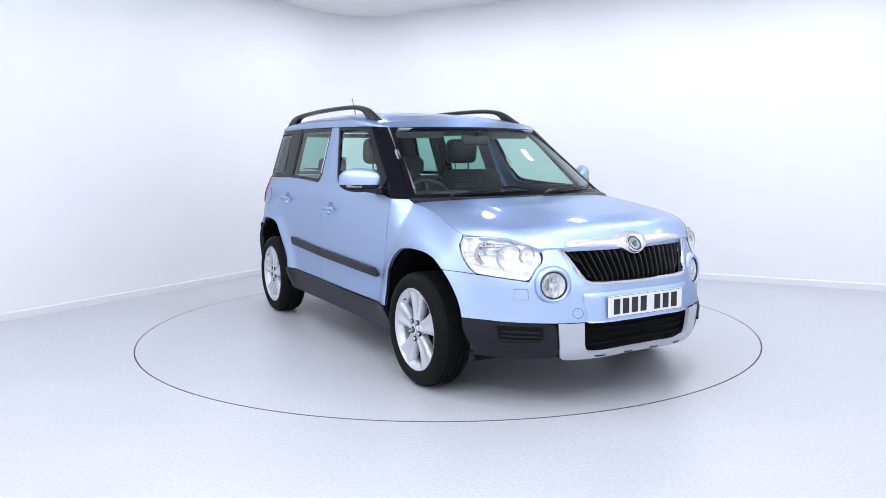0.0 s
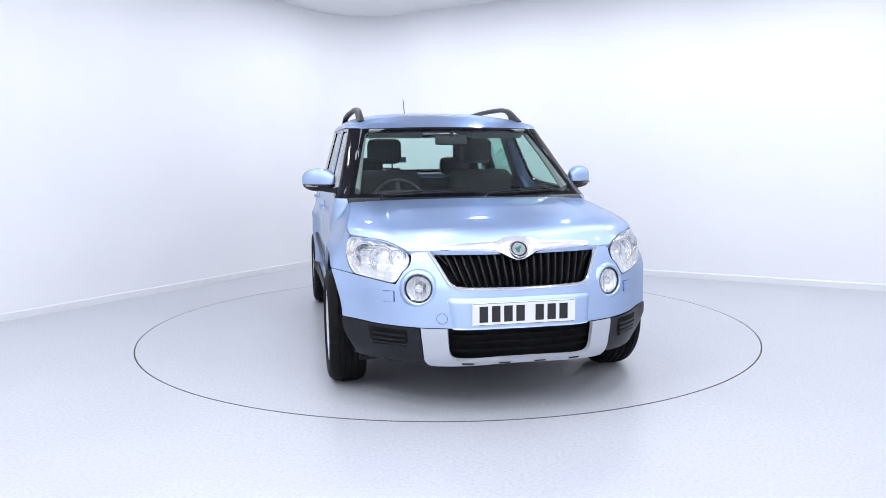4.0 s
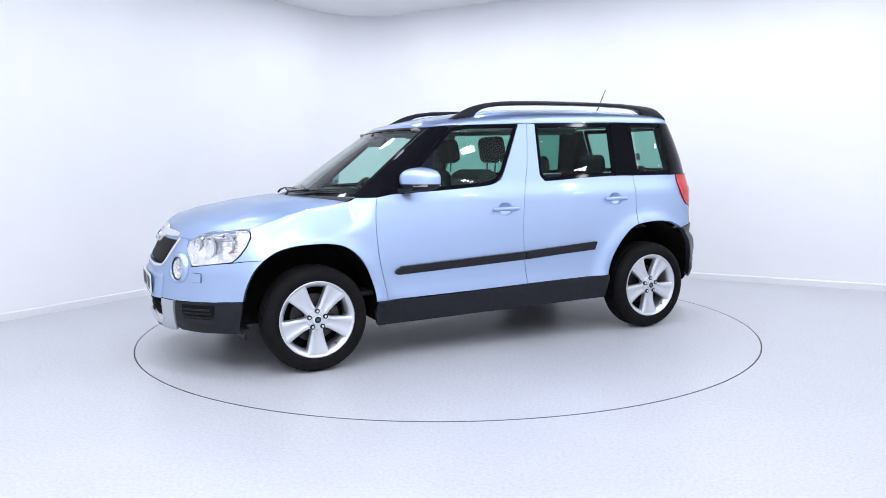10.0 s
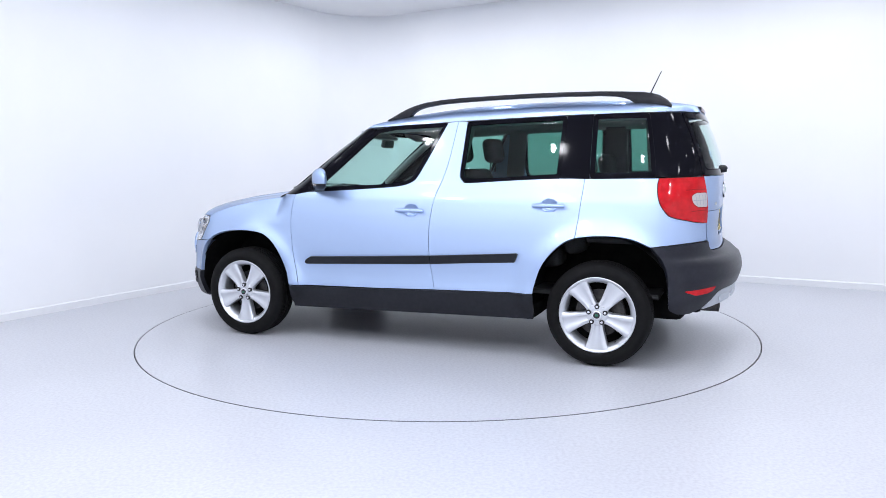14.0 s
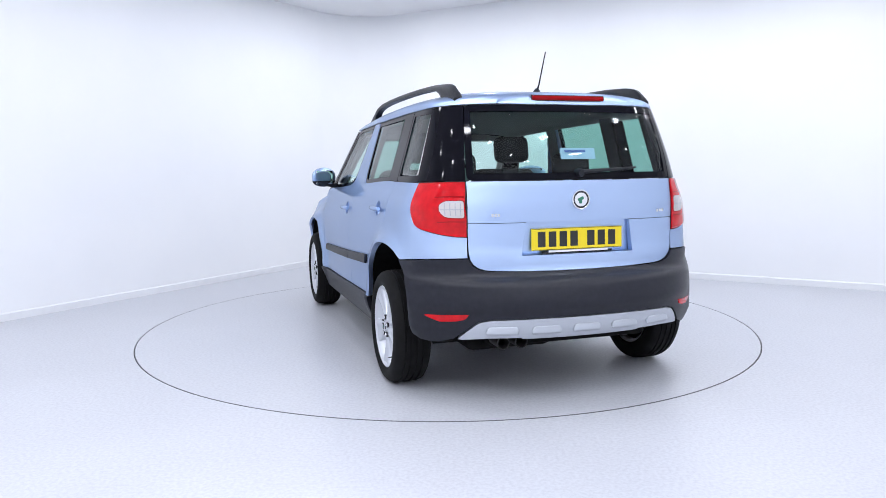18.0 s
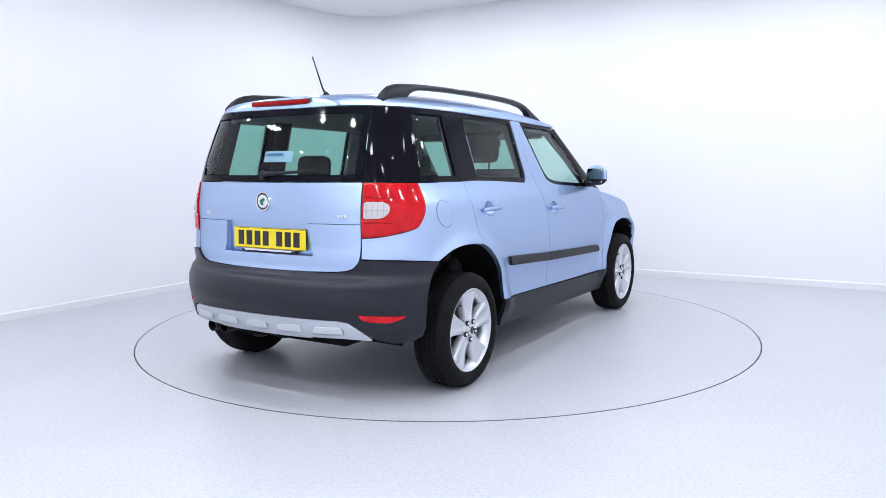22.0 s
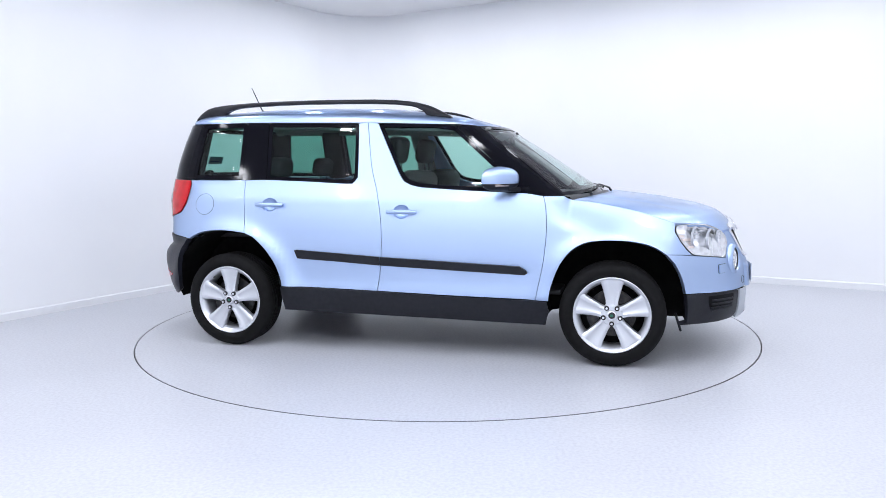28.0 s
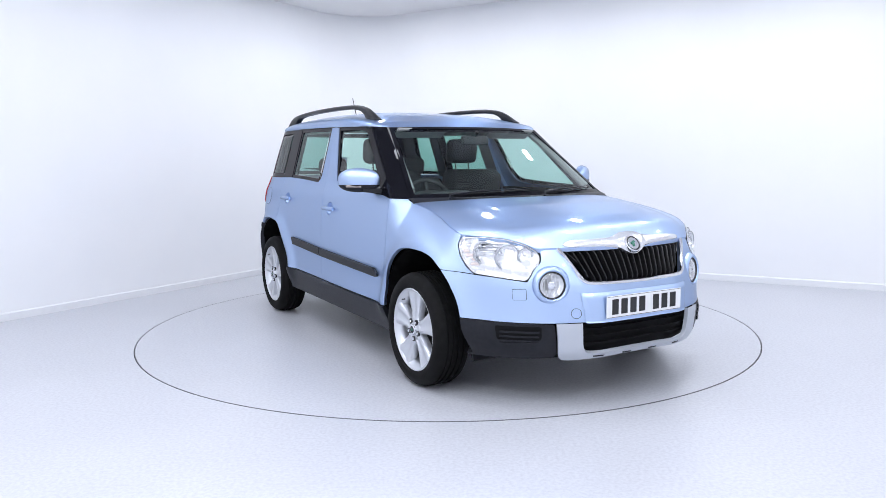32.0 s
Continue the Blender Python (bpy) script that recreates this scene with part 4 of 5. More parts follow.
def side_glass(side):
    for name, outline, width, mat, deep in (("front_window", FWIN, .024, GLASS, .014), ("rear_window", RWIN, .024, PRIVACY, .014)):
        o = dense(round_poly(outline, .02, 3), .04)
        i = inset(o, width)
        fr = band(name + "_frame", o, i, GLOSS_BLACK, car, "black window frame", -0.004, deep, side)
        g = skin("pane", inset(o, width - .006), mat, fr, "tinted window glass", -0.007, 0.003, 0.05, side, bulge=level)
        g.visible_shadow = False
    o = dense(round_poly(QWIN, .03, 3), .04)
    fr = band("quarter_window_frame", o, inset(o, .030), GLOSS_BLACK, car, "black quarter window border", -0.002, .008, side)
    g = skin("pane", inset(o, .024), PRIVACY, fr, "dark tinted quarter glass", -0.004, 0.003, 0.05, side, bulge=level)
    g.visible_shadow = False
    skin("centre_pillar_cover", inset([sy(-1.066, 1.506), sy(-1.228, 1.511), sy(-1.228, 1.118), sy(-1.045, 1.120)], .0015), GLOSS_BLACK, car, "gloss black pillar cover", -0.001, 0.04, side=side)
    rear = [sy(-1.618, 1.124), rx(.70, 1.127), rx(.588, 1.129), rx(.575, 1.30), rx(.548, 1.512), sy(-1.560, 1.510)]
    skin("rear_pillar_cover", inset(rear, .0015), GLOSS_BLACK, car, "gloss black rear pillar cover", -0.001, 0.05, side=side)
    pil = [sy(.972, 1.013), sy(.845, 1.013), sy(.744, 1.030), sy(.60, 1.155), sy(.45, 1.290), sy(.262, 1.457), sy(.30, 1.466), sy(.389, 1.462), sy(.60, 1.303), sy(.80, 1.148)]
    skin("windscreen_pillar", inset(pil, .001), GLOSS_BLACK, car, "gloss black windscreen pillar", -0.001, 0.05, 0.012, side)


mirrored(side_glass)


def rear_glass():
    half = [rx(.05, 1.517), rx(.30, 1.516), rx(.545, 1.512), rx(.573, 1.30), rx(.584, 1.131), rx(.30, 1.131), rx(.05, 1.131)]
    o = dense(round_poly([half[2], half[3], half[4], (2 * S_END - half[4][0], 1.131), (2 * S_END - half[3][0], 1.30), (2 * S_END - half[2][0], 1.512)], .03, 3), .05)
    i = inset(o, .034)
    fr = band("rear_screen_border", o, i, GLOSS_BLACK, gate, "black border of the tailgate glass", -0.001, .006)
    g = skin("rear_screen", inset(o, .028), SCREEN, gate, "tinted tailgate glass", -0.004, 0.003, 0.05, bulge=level)
    g.visible_shadow = False


rear_glass()


def windscreen_at(a, b, off=0.0):
    """Point of the windscreen: a from -1 to 1 across, b from 0 at its foot to 1 at the roof."""
    w = .742 + (.588 - .742) * b
    y = (.966 + .212 * (1 - a * a)) * (1 - b) + (.392 + .105 * (1 - a * a)) * b
    z = 1.005 + (1.456 - 1.005) * b + .006 * math.sin(math.pi * b) + .006 * (1 - a * a)
    return Vector((a * w, y + off * .6, z + off * .8))


def windscreen():
    n, k = 24, 12
    g = part("windscreen", loft([[windscreen_at(-1 + 2 * i / n, min(max(j / k, 0), 1), -.005 if j in (-1, k + 1) else 0.0) for i in range(n + 1)] for j in range(-1, k + 2)]), SCREEN, car, "green tinted windscreen")
    g.visible_shadow = False
    rows = []
    def ring(m, off):
        a0, b0, b1 = 1 - m * 1.5, m * 2.2, 1 - m * 1.4
        pts = [(a0 * (-1 + 2 * i / n), b0) for i in range(n)] + [(a0, b0 + (b1 - b0) * j / k) for j in range(k)]
        pts += [(a0 * (1 - 2 * i / n), b1) for i in range(n)] + [(-a0, b1 - (b1 - b0) * j / k) for j in range(k)]
        return [windscreen_at(a, b, off) for a, b in pts + pts[:1]]
    part("windscreen_border", loft([ring(0.0, -.02), ring(0.0, .004), ring(0.026, .004), ring(0.026, -.02)]), GLOSS_BLACK, g, "black printed border")
    part("cowl", loft([[(a * .75, windscreen_at(a, 0).y + d, windscreen_at(a, 0).z + e) for a in [-1 + 2 * i / n for i in range(n + 1)]] for d, e in ((-.02, .012), (.03, .000), (.06, -.02))]), BLACK_PLASTIC, car, "black plastic scuttle panel")
    for x0, x1, b0 in ((.52, -.02, .03), (-.10, -.62, .03)):
        pts = []
        for t in (0, .25, .5, .75, 1):
            a = (x0 + (x1 - x0) * t) / .742
            pts.append(windscreen_at(a, b0 + .05 * t, .022))
        w = part("wiper", tube(pts, [.005, .005, .004, .003, .0025], 8), BLACK_PLASTIC, car, "black windscreen wiper")
        root = windscreen_at(x0 / .742, 0, .03)
        part("wiper_arm", tube([root + Vector((.04, .03, -.02)), root + Vector((.03, .015, .002)), (pts[1] + pts[2]) / 2 + Vector((0, .006, .006))], [.008, .007, .004], 8), BLACK_PLASTIC, w)
        blade = [q + Vector((0, 0, -.010)) for q in pts]
        part("wiper_blade", tube(blade, .004, 6), PLATE_BLACK, w)


windscreen()

# ---- bonnet and roof ----
BONNET_MID = soft_table([(.9, 1.025), (1.226, 1.012), (1.546, .974), (1.80, .926), (1.92, .890), (1.975, .857), (2.008, .818), (2.026, .788), (2.05, .75)], .8, 2.3, .005, .02)
WING_TOP = [(1.018, .988), (1.15, .970), (1.30, .943), (1.45, .908), (1.620, .853)]   # the wings' upper edge
LAMP_TOP = [(.72, .845), (.642, .837), (.575, .812), (.535, .789), (.50, .789), (.434, .790), (.30, .791), (.15, .790), (.03, .789)]


def even(pts, n):
    """n + 1 points at even steps along a row of points."""
    a = np.array(pts, float)
    d = np.concatenate([[0], np.cumsum(np.linalg.norm(np.diff(a, axis=0), axis=1))])
    t = np.linspace(0, d[-1], n + 1)
    return np.stack([np.interp(t, d, a[:, k]) for k in range(a.shape[1])], -1)


def bonnet_grid(nu=26, nv=40):
    """The right half of the bonnet between its back edge, the wing, the lamps and the grille."""
    side = [raw_skin(*sy(y, z)) + np.array([-.004, 0, .001]) for y, z in curve_through(WING_TOP, 4)]
    front = [side[-1]] + [raw_skin(*fx(x, z)) + np.array([0, .002, .002]) for x, z in curve_through(LAMP_TOP, 4)]
    front.append(front[-1] * np.array([0, 1, 1]))
    side = even(side, nv)
    front = even(front[::-1], nu)
    back = even([(x, y, 1.011 - (1.011 - side[0][2]) * (x / side[0][0]) ** 3) for x, y in curve_through([(0, 1.196), (.25, 1.178), (.5, 1.128), (.66, 1.066), (side[0][0], side[0][1])], 4)], nu)
    ys = np.linspace(1.196, front[0][1], nv + 1)
    mid = np.stack([ys * 0, ys, tab(BONNET_MID, ys)], -1)
    g = (mid[0][2] - mid[:, 2]) / (mid[0][2] - mid[-1][2])
    h = (side[0][2] - side[:, 2]) / (side[0][2] - side[-1][2])
    out = np.zeros((nv + 1, nu + 1, 3))
    for j in range(nv + 1):
        v = j / nv
        for i in range(nu + 1):
            u = i / nu
            p = (1 - v) * back[i] + v * front[i] + (1 - u) * mid[j] + u * side[j]
            p = p - ((1 - u) * (1 - v) * back[0] + u * (1 - v) * back[nu] + (1 - u) * v * front[0] + u * v * front[nu])
            w = u ** 3
            p[2] = back[i][2] + (front[i][2] - back[i][2]) * ((1 - w) * g[j] + w * h[j])
            # a soft crease from the lamp's inner corner to the windscreen
            p[2] += .010 * smooth01((.70 - .06 * v - u) / .075) * smooth01((1 - v) / .15) * smooth01(v / .1)
            out[j, i] = p
    return out


BONNET = bonnet_grid()


def bonnet():
    half = BONNET
    rows = [[tuple(q * np.array([-1, 1, 1])) for q in row[:0:-1]] + [tuple(q) for q in row] for row in half]
    lip = [(x, y - .004, z - .022) for x, y, z in rows[-1]]
    top = [(x, y + .01, z - .02) for x, y, z in rows[0]]
    bm = loft([top] + rows + [lip])
    side = [[row[k] for row in rows] for k in (0, -1)]
    for line, sg in zip(side, (-1, 1)):
        merge(bm, loft([line, [(x - sg * .003, y, z - .022) for x, y, z in line]]))
    bmesh.ops.remove_doubles(bm, verts=bm.verts, dist=1e-5)
    return part("bonnet", bm, PAINT, car, "smooth light blue bonnet with two soft creases", 40)


hood = bonnet()


def nose(x, z, off):
    """Point at a height on the bonnet's nose or, below its edge, on the grille's skin."""
    a = abs(x)
    if z <= BONNET[-1, 0, 2] + .001:
        q = fx(a, z) if a > 1e-3 else (0.0, z)
        p = raw_skin(*q) + skin_normal(*q) * off
    else:
        f = float(np.interp(a, BONNET[-1, :, 0], np.arange(BONNET.shape[1])))
        i = min(int(f), BONNET.shape[1] - 2)
        col = BONNET[::-1, i] * (1 - f + i) + BONNET[::-1, i + 1] * (f - i)
        y = float(np.interp(z, col[:, 2], col[:, 1]))
        p = np.array([a, y + off * .75, z + off * .65])
    return (math.copysign(p[0], x) if a > 1e-3 else 0.0, float(p[1]), float(p[2]))


def chrome_bar():
    """A chrome bar on the bonnet's lip that swells into a shield, with the badge on it."""
    rows = []
    for i in range(81):
        x = -.405 + .81 * i / 80
        a = abs(x)
        end = math.sqrt(max(0.0, 1 - max(0, (a - .38) / .0251) ** 2))
        low = float(np.interp(a, [0, .02, .05, .075, .10, .13, .18, .4], [.738, .740, .752, .766, .778, .784, .787, .790]))
        top = float(np.interp(a, [0, .05, .08, .105, .14, .30, .40], [.852, .849, .842, .834, .830, .826, .818]))
        mid = (low + top) / 2
        low, top = mid + (low - mid) * end, mid + (top - mid) * end
        swell = .006 + .008 * float(smooth01((.12 - a) / .05))
        rows.append([nose(x, low, -.004), nose(x, low + .003, swell * .7), nose(x, low + (top - low) * .25, swell), nose(x, mid, swell * 1.15), nose(x, low + (top - low) * .75, swell), nose(x, top - .003, swell * .7), nose(x, top, -.004)])
    bar = part("chrome_bar", loft(rows), SATIN_CHROME, hood, "chrome bar with a shield in the middle", 50)
    return bar


chrome_bar()
emblem(hood, Vector((0, 2.037, .794)), 34, 1, 1.2)

ROOF_EDGE = [(.50, 1.452), (.39, 1.463), (.30, 1.469), (-.34, 1.494), (-1.1, 1.511), (-1.6, 1.513), (-1.80, 1.520)]
ROOF_MID = soft_table([(-1.85, 1.565), (-1.78, 1.578), (-1.7, 1.590), (-1.5, 1.610), (-1.2, 1.624), (-.8, 1.628), (-.3, 1.612), (.1, 1.568), (.3, 1.522), (.50, 1.462)], -2.0, .7, .01, .05)


def roof_section(y, n=24, off=0.0):
    ze = float(np.interp(-y, [-q[0] for q in ROOF_EDGE], [q[1] for q in ROOF_EDGE]))
    zc = float(tab(ROOF_MID, y))
    xe = float(tab(HALF_WIDTH, ze)) + .001
    if y > .30:
        xe -= .080 * min(1, (y - .28) / .11) ** 1.3
    if y < -1.44:
        t = (-1.44 - y) / .37
        xe *= max(0.02, 1 - t ** 2.6) ** (1 / 3.4)
    out = []
    for i in range(n + 1):
        a = math.pi * i / n
        c, s = math.cos(a), math.sin(a)
        out.append((math.copysign(abs(c) ** (2 / 2.7), c) * (xe + off), y, ze + (zc - ze + off) * abs(s) ** (2 / 2.4)))
    return out


def roof():
    def bow(y, row):
        if y > .30:
            k = (y - .30) / .09
            return [(x, yy + .105 * min(1, k) * (1 - min(1, (x / .60) ** 2)), z) for x, yy, z in row]
        return row
    ys = [.392, .37, .34, .31] + [.28 - .06 * i for i in range(33)] + [-1.69, -1.73, -1.76, -1.785]
    ys = sorted(set(ys), reverse=True)
    rows = []
    for y in ys:
        row = bow(y, roof_section(y))
        rows.append(row)
    # keep the header from rising where it bows forward
    fixed = []
    for row in rows:
        fixed.append([(x, y, min(z, float(tab(ROOF_MID, y)) + .001) if y > .30 else z) for x, y, z in row])
    fixed = [[tuple(windscreen_at(max(-1, min(1, q[0] / fixed[0][0][0])), 1.0, .004)) for q in fixed[0]]] + fixed[2:]
    tail = []
    for back, drop in ((.016, .15), (.033, .52), (.040, .88), (.041, 1.0), (.010, 1.0)):
        tail.append([(x * (1 + back * .6), y - back, z + (1.516 - z) * drop) for x, y, z in fixed[-1]])
    part("roof", loft(fixed + tail), PAINT, car, "light blue roof panel", 60)
    lining = [[(x * .93, y, z - .045) for x, y, z in roof_section(y)] for y in [.36 - .08 * i for i in range(26)]]
    part("headliner", loft(lining), TRIM_GREY, car, "grey cloth headliner")
    rows, seal = [], []
    for x in [-.205 + .41 * i / 12 for i in range(13)]:
        y = -1.826 + .006 * (x / .2) ** 2
        rows.append([(x, y + .02, 1.536), (x, y - .004, 1.537), (x, y - .007, 1.548), (x, y - .002, 1.559), (x, y + .02, 1.561)])
        e = x * 1.025
        seal.append([(e, y + .02, 1.532), (e, y + .0, 1.533), (e, y - .003, 1.548), (e, y + .002, 1.563), (e, y + .02, 1.565)])
    lamp = part("high_brake_light", loft(rows, None), DEEP_RED, car, "dark red high-level brake light")
    part("lamp_seal", loft(seal, None), PLATE_BLACK, lamp, "black seal round the lamp")


roof()


def roof_rail(side):
    st = [(.215, 1.515, 1.524), (.16, 1.520, 1.553), (.117, 1.524, 1.575), (.075, 1.530, 1.594), (.045, 1.538, 1.604), (.02, 1.565, 1.612), (-.02, 1.586, 1.622), (-.07, 1.600, 1.632), (-.18, 1.614, 1.645), (-.33, 1.622, 1.653), (-.55, 1.628, 1.658), (-.79, 1.631, 1.661),
          (-1.02, 1.631, 1.660), (-1.25, 1.626, 1.656), (-1.34, 1.620, 1.652), (-1.39, 1.610, 1.649), (-1.43, 1.594, 1.647), (-1.465, 1.568, 1.645), (-1.49, 1.556, 1.643), (-1.55, 1.552, 1.635), (-1.60, 1.545, 1.621), (-1.65, 1.535, 1.590), (-1.678, 1.535, 1.560)]
    rows = []
    for y, z0, z1 in st:
        x = .578 + (y - .2) * .0125
        w = .025
        h = (z1 - z0)
        rows.append([((x + dx * w) * side, y, z0 + dz * h) for dx, dz in ((-.8, 0), (-1, .35), (-.95, .75), (-.5, 1), (.3, .97), (.9, .7), (1, .3), (.9, 0))])
    bm = loft(rows, None, True)
    bm.verts.ensure_lookup_table()
    k = 8
    bm.faces.new([bm.verts[i] for i in range(k)])
    bm.faces.new([bm.verts[len(bm.verts) - k + i] for i in range(k)])
    part("roof_rail", bm, BLACK_PLASTIC, car, "black raised roof rail", 50)


mirrored(roof_rail)

ant = part("antenna", tube([(0, -1.445, 1.625), (0, -1.47, 1.655), (0, -1.55, 1.823)], [.007, .0045, .003], 8), BLACK_PLASTIC, car, "short black roof antenna")
part("antenna_base", lathe([(0, .024), (.012, .020), (.026, .010), (.030, 0.0)], 20, "Z", (0, -1.44, 1.608)), BLACK_PLASTIC, ant)


# ---- mirrors ----
def door_mirror(side):
    cx, cy, cz = .900, .583, 1.120
    def shell(z0, z1, grow=0.0, n=28, k=12):
        rows = []
        for j in range(k + 1):
            z = z0 + (z1 - z0) * j / k
            t = (z - cz) / .076
            f = max(0.0, 1 - abs(t) ** (2.6 if t > 0 else 3.0)) ** 0.5 if abs(t) < 1 else 0.0
            f = max(f, .02)
            row = []
            for i in range(n):
                a = 2 * math.pi * i / n
                c, s = math.cos(a), math.sin(a)
                hx = .104 * math.copysign(abs(c) ** .75, c)
                hy = (.072 if s > 0 else .042) * math.copysign(abs(s) ** .85, s)
                row.append(((cx + (hx + grow * c) * f) * side, cy + (hy + grow * s - hx * .72) * f, z))
            rows.append(row)
        bm = loft(rows, None, True)
        bm.verts.ensure_lookup_table()
        bm.faces.new([bm.verts[i] for i in range(n)])
        bm.faces.new([bm.verts[k * n + i] for i in range(n)])
        return bm
    m = part("door_mirror", shell(1.092, 1.1955), PAINT, car, "door mirror with a body-coloured cap")
    part("mirror_housing", shell(1.045, 1.091, .002), BLACK_PLASTIC, m, "black lower mirror housing")
    part("mirror_arm", loft([[(side * (x + .0), y + dy, z + dz) for dy, dz in ((-.035, -.016), (.045, -.016), (.045, .014), (-.035, .014))] for x, y, z in ((.79, .66, 1.052), (.84, .63, 1.056), (.90, .60, 1.066))], None, True), BLACK_PLASTIC, m, "black mirror arm")
    part("mirror_glass", box((.175, .006, .105), (cx * side, cy - .032, cz), .003, 1, pose(0, 0, 0, 0, 0, -34 * side)), CHROME, m, "mirror glass")
    part("indicator", box((.10, .012, .016), ((cx + .045) * side, cy + .026, 1.083), .004, 2, pose(0, 0, 0, 0, 0, -40 * side)), AMBER_LENS, m, "slim indicator lens")
    part("mirror_base", box((.02, .11, .05), (.785 * side, .70, 1.050), .008, 2, pose(0, 0, 0, 0, 14 * side, 0)), GLOSS_BLACK, m)


mirrored(door_mirror)


# ---- wheels ----
def wheel():
    """A wheel in its own space: x points out of the car, the spokes' face at x = 0."""
    w = new("wheel")
    w["label"] = "five-spoke silver alloy wheel with a black tyre"
    R = .319
    prof = [(-.185, .225), (-.192, .262), (-.188, .292), (-.176, .309), (-.15, .3185), (-.140, .3188), (-.139, .312), (-.131, .312), (-.130, .319), (-.108, R), (-.107, .312), (-.097, .312), (-.096, R), (-.074, R), (-.073, .312), (-.063, .312), (-.062, R), (-.044, .3188), (-.043, .312), (-.036, .312), (-.035, .3185), (-.008, .309), (.008, .293), (.016, .272), (.015, .250), (.006, .234), (-.012, .226)]
    part("tyre", lathe(prof, 72), RUBBER, w, "black road tyre")
    rim = [(-.18, .218), (-.17, .202), (-.06, .192), (-.03, .196), (-.012, .208), (-.002, .218), (.004, .227), (.002, .232), (-.008, .232), (-.018, .224)]
    part("rim", lathe(rim, 72), ALLOY, w, "polished rim")
    for k in range(5):
        a = radians(90 + 72 * k)
        rows = []
        for r, half, x in ((.030, .040, -.004), (.060, .036, -.008), (.085, .038, -.011), (.120, .046, -.011), (.160, .056, -.008), (.185, .064, -.005), (.200, .072, -.003), (.212, .082, -.002)):
            row = []
            for u, dx in ((-1, -.045), (-1, -.010), (-.93, -.004), (-.50, 0.0), (-.42, -.003), (0, -.006), (.42, -.003), (.50, 0.0), (.93, -.004), (1, -.010), (1, -.045)):
                row.append((x + dx, r * math.cos(a) - u * half * math.sin(a), r * math.sin(a) + u * half * math.cos(a)))
            rows.append(row)
        part("spoke", loft(rows), ALLOY, w, "", 50)
        b = radians(90 + 36 + 72 * k)
        part("wheel_bolt", lathe([(-.012, .0085), (.006, .0085), (.009, .007), (.009, 0.0)], 12, "X", (-.004, .052 * math.cos(b), .052 * math.sin(b))), SATIN_CHROME, w, "bright wheel bolt")
        part("bolt_hole", lathe([(-.010, .0150), (.001, .0150), (.001, .0)], 16, "X", (-.0015, .052 * math.cos(b), .052 * math.sin(b))), PLATE_BLACK, w)
    part("hub", lathe([(-.05, .070), (-.016, .068), (-.008, .060), (-.006, .034), (-.001, .032), (-.001, .028)], 40), ALLOY, w, "silver hub")
    part("hub_cap", lathe([(-.003, .030), (.004, .029), (.006, .024), (.006, .020)], 32), CHROME, w)
    part("hub_badge", lathe([(.005, .022), (.0065, .014), (.0068, 0.0)], 24), PLATE_BLACK, w, "black centre badge")
    part("badge_shape", box((.004, .018, .014), (.0062, 0, 0), .003, 2), EMBLEM_GREEN, w, "small plain green shape")
    part("brake_disc", lathe([(-.10, .05), (-.10, .145), (-.088, .145), (-.088, .05)], 48), DARK_METAL, w, "steel brake disc")
    bm = lathe([(-.115, .09), (-.115, .155), (-.075, .155), (-.075, .09), (-.115, .09)], 12, "X", (0, 0, 0), None, 150, 215)
    part("brake_caliper", bm, DARK_METAL, w)
    part("valve", lathe([(0, .004), (.02, .003), (.022, 0)], 8, "X", (-.012, .19 * math.cos(radians(126)), .19 * math.sin(radians(126)))), PLATE_BLACK, w)
    part("wheel_back", lathe([(-.14, 0.0), (-.14, .20)], 32), UNDERSIDE, w)
    return w


def drop_tree(ob, m, turn_parent):
    ob.parent = turn_parent
    ob.matrix_basis = m


wheel_fr = wheel()
FACE_F, FACE_R = .893, .878
WHEEL_Z = .319 - RIDE
wheels = [wheel_fr] + [copy_thing(wheel_fr, Matrix()) for _ in range(3)]
for w, m in zip(wheels, (pose(FACE_F, HUB_F - .008, WHEEL_Z), pose(FACE_R, HUB_R, WHEEL_Z), pose(-FACE_F, HUB_F - .008, WHEEL_Z, 0, 180, 0), pose(-FACE_R, HUB_R, WHEEL_Z, 0, 180, 0))):
    drop_tree(w, m, car)


# ---- wheel wells, underbody, exhaust ----
def wheel_well(side):
    for hub, r, lo, hi in ((HUB_F, .445, -11, 192), (HUB_R, .468, -11, 184)):
        bm = lathe([(0.45, r - .02), (.60, r - .012), (.80, r - .012), (.852, r - .008)], 40, "X", (0, 0, 0), None, lo, hi)
        cap = lathe([(.45, .0), (.45, r)], 40, "X", (0, 0, 0), None, lo, hi)
        bm = merge(bm, cap)
        for v in bm.verts:
            y, z = v.co.y + hub, v.co.z + HUB_Z
            reach = float(raw_skin(*sy(y, max(z, .2)))[0]) - .022
            v.co = Vector((min(v.co.x, reach) * side, y, z))
        part("wheel_arch_liner", bm, UNDERSIDE, car, "black wheel arch liner")
    part("mud_flap", box((.20, .014, .085), (.66 * side, HUB_F + .385, .232), .005, 1, pose(0, 0, 0, 18, 0, 0)), BLACK_PLASTIC, car)


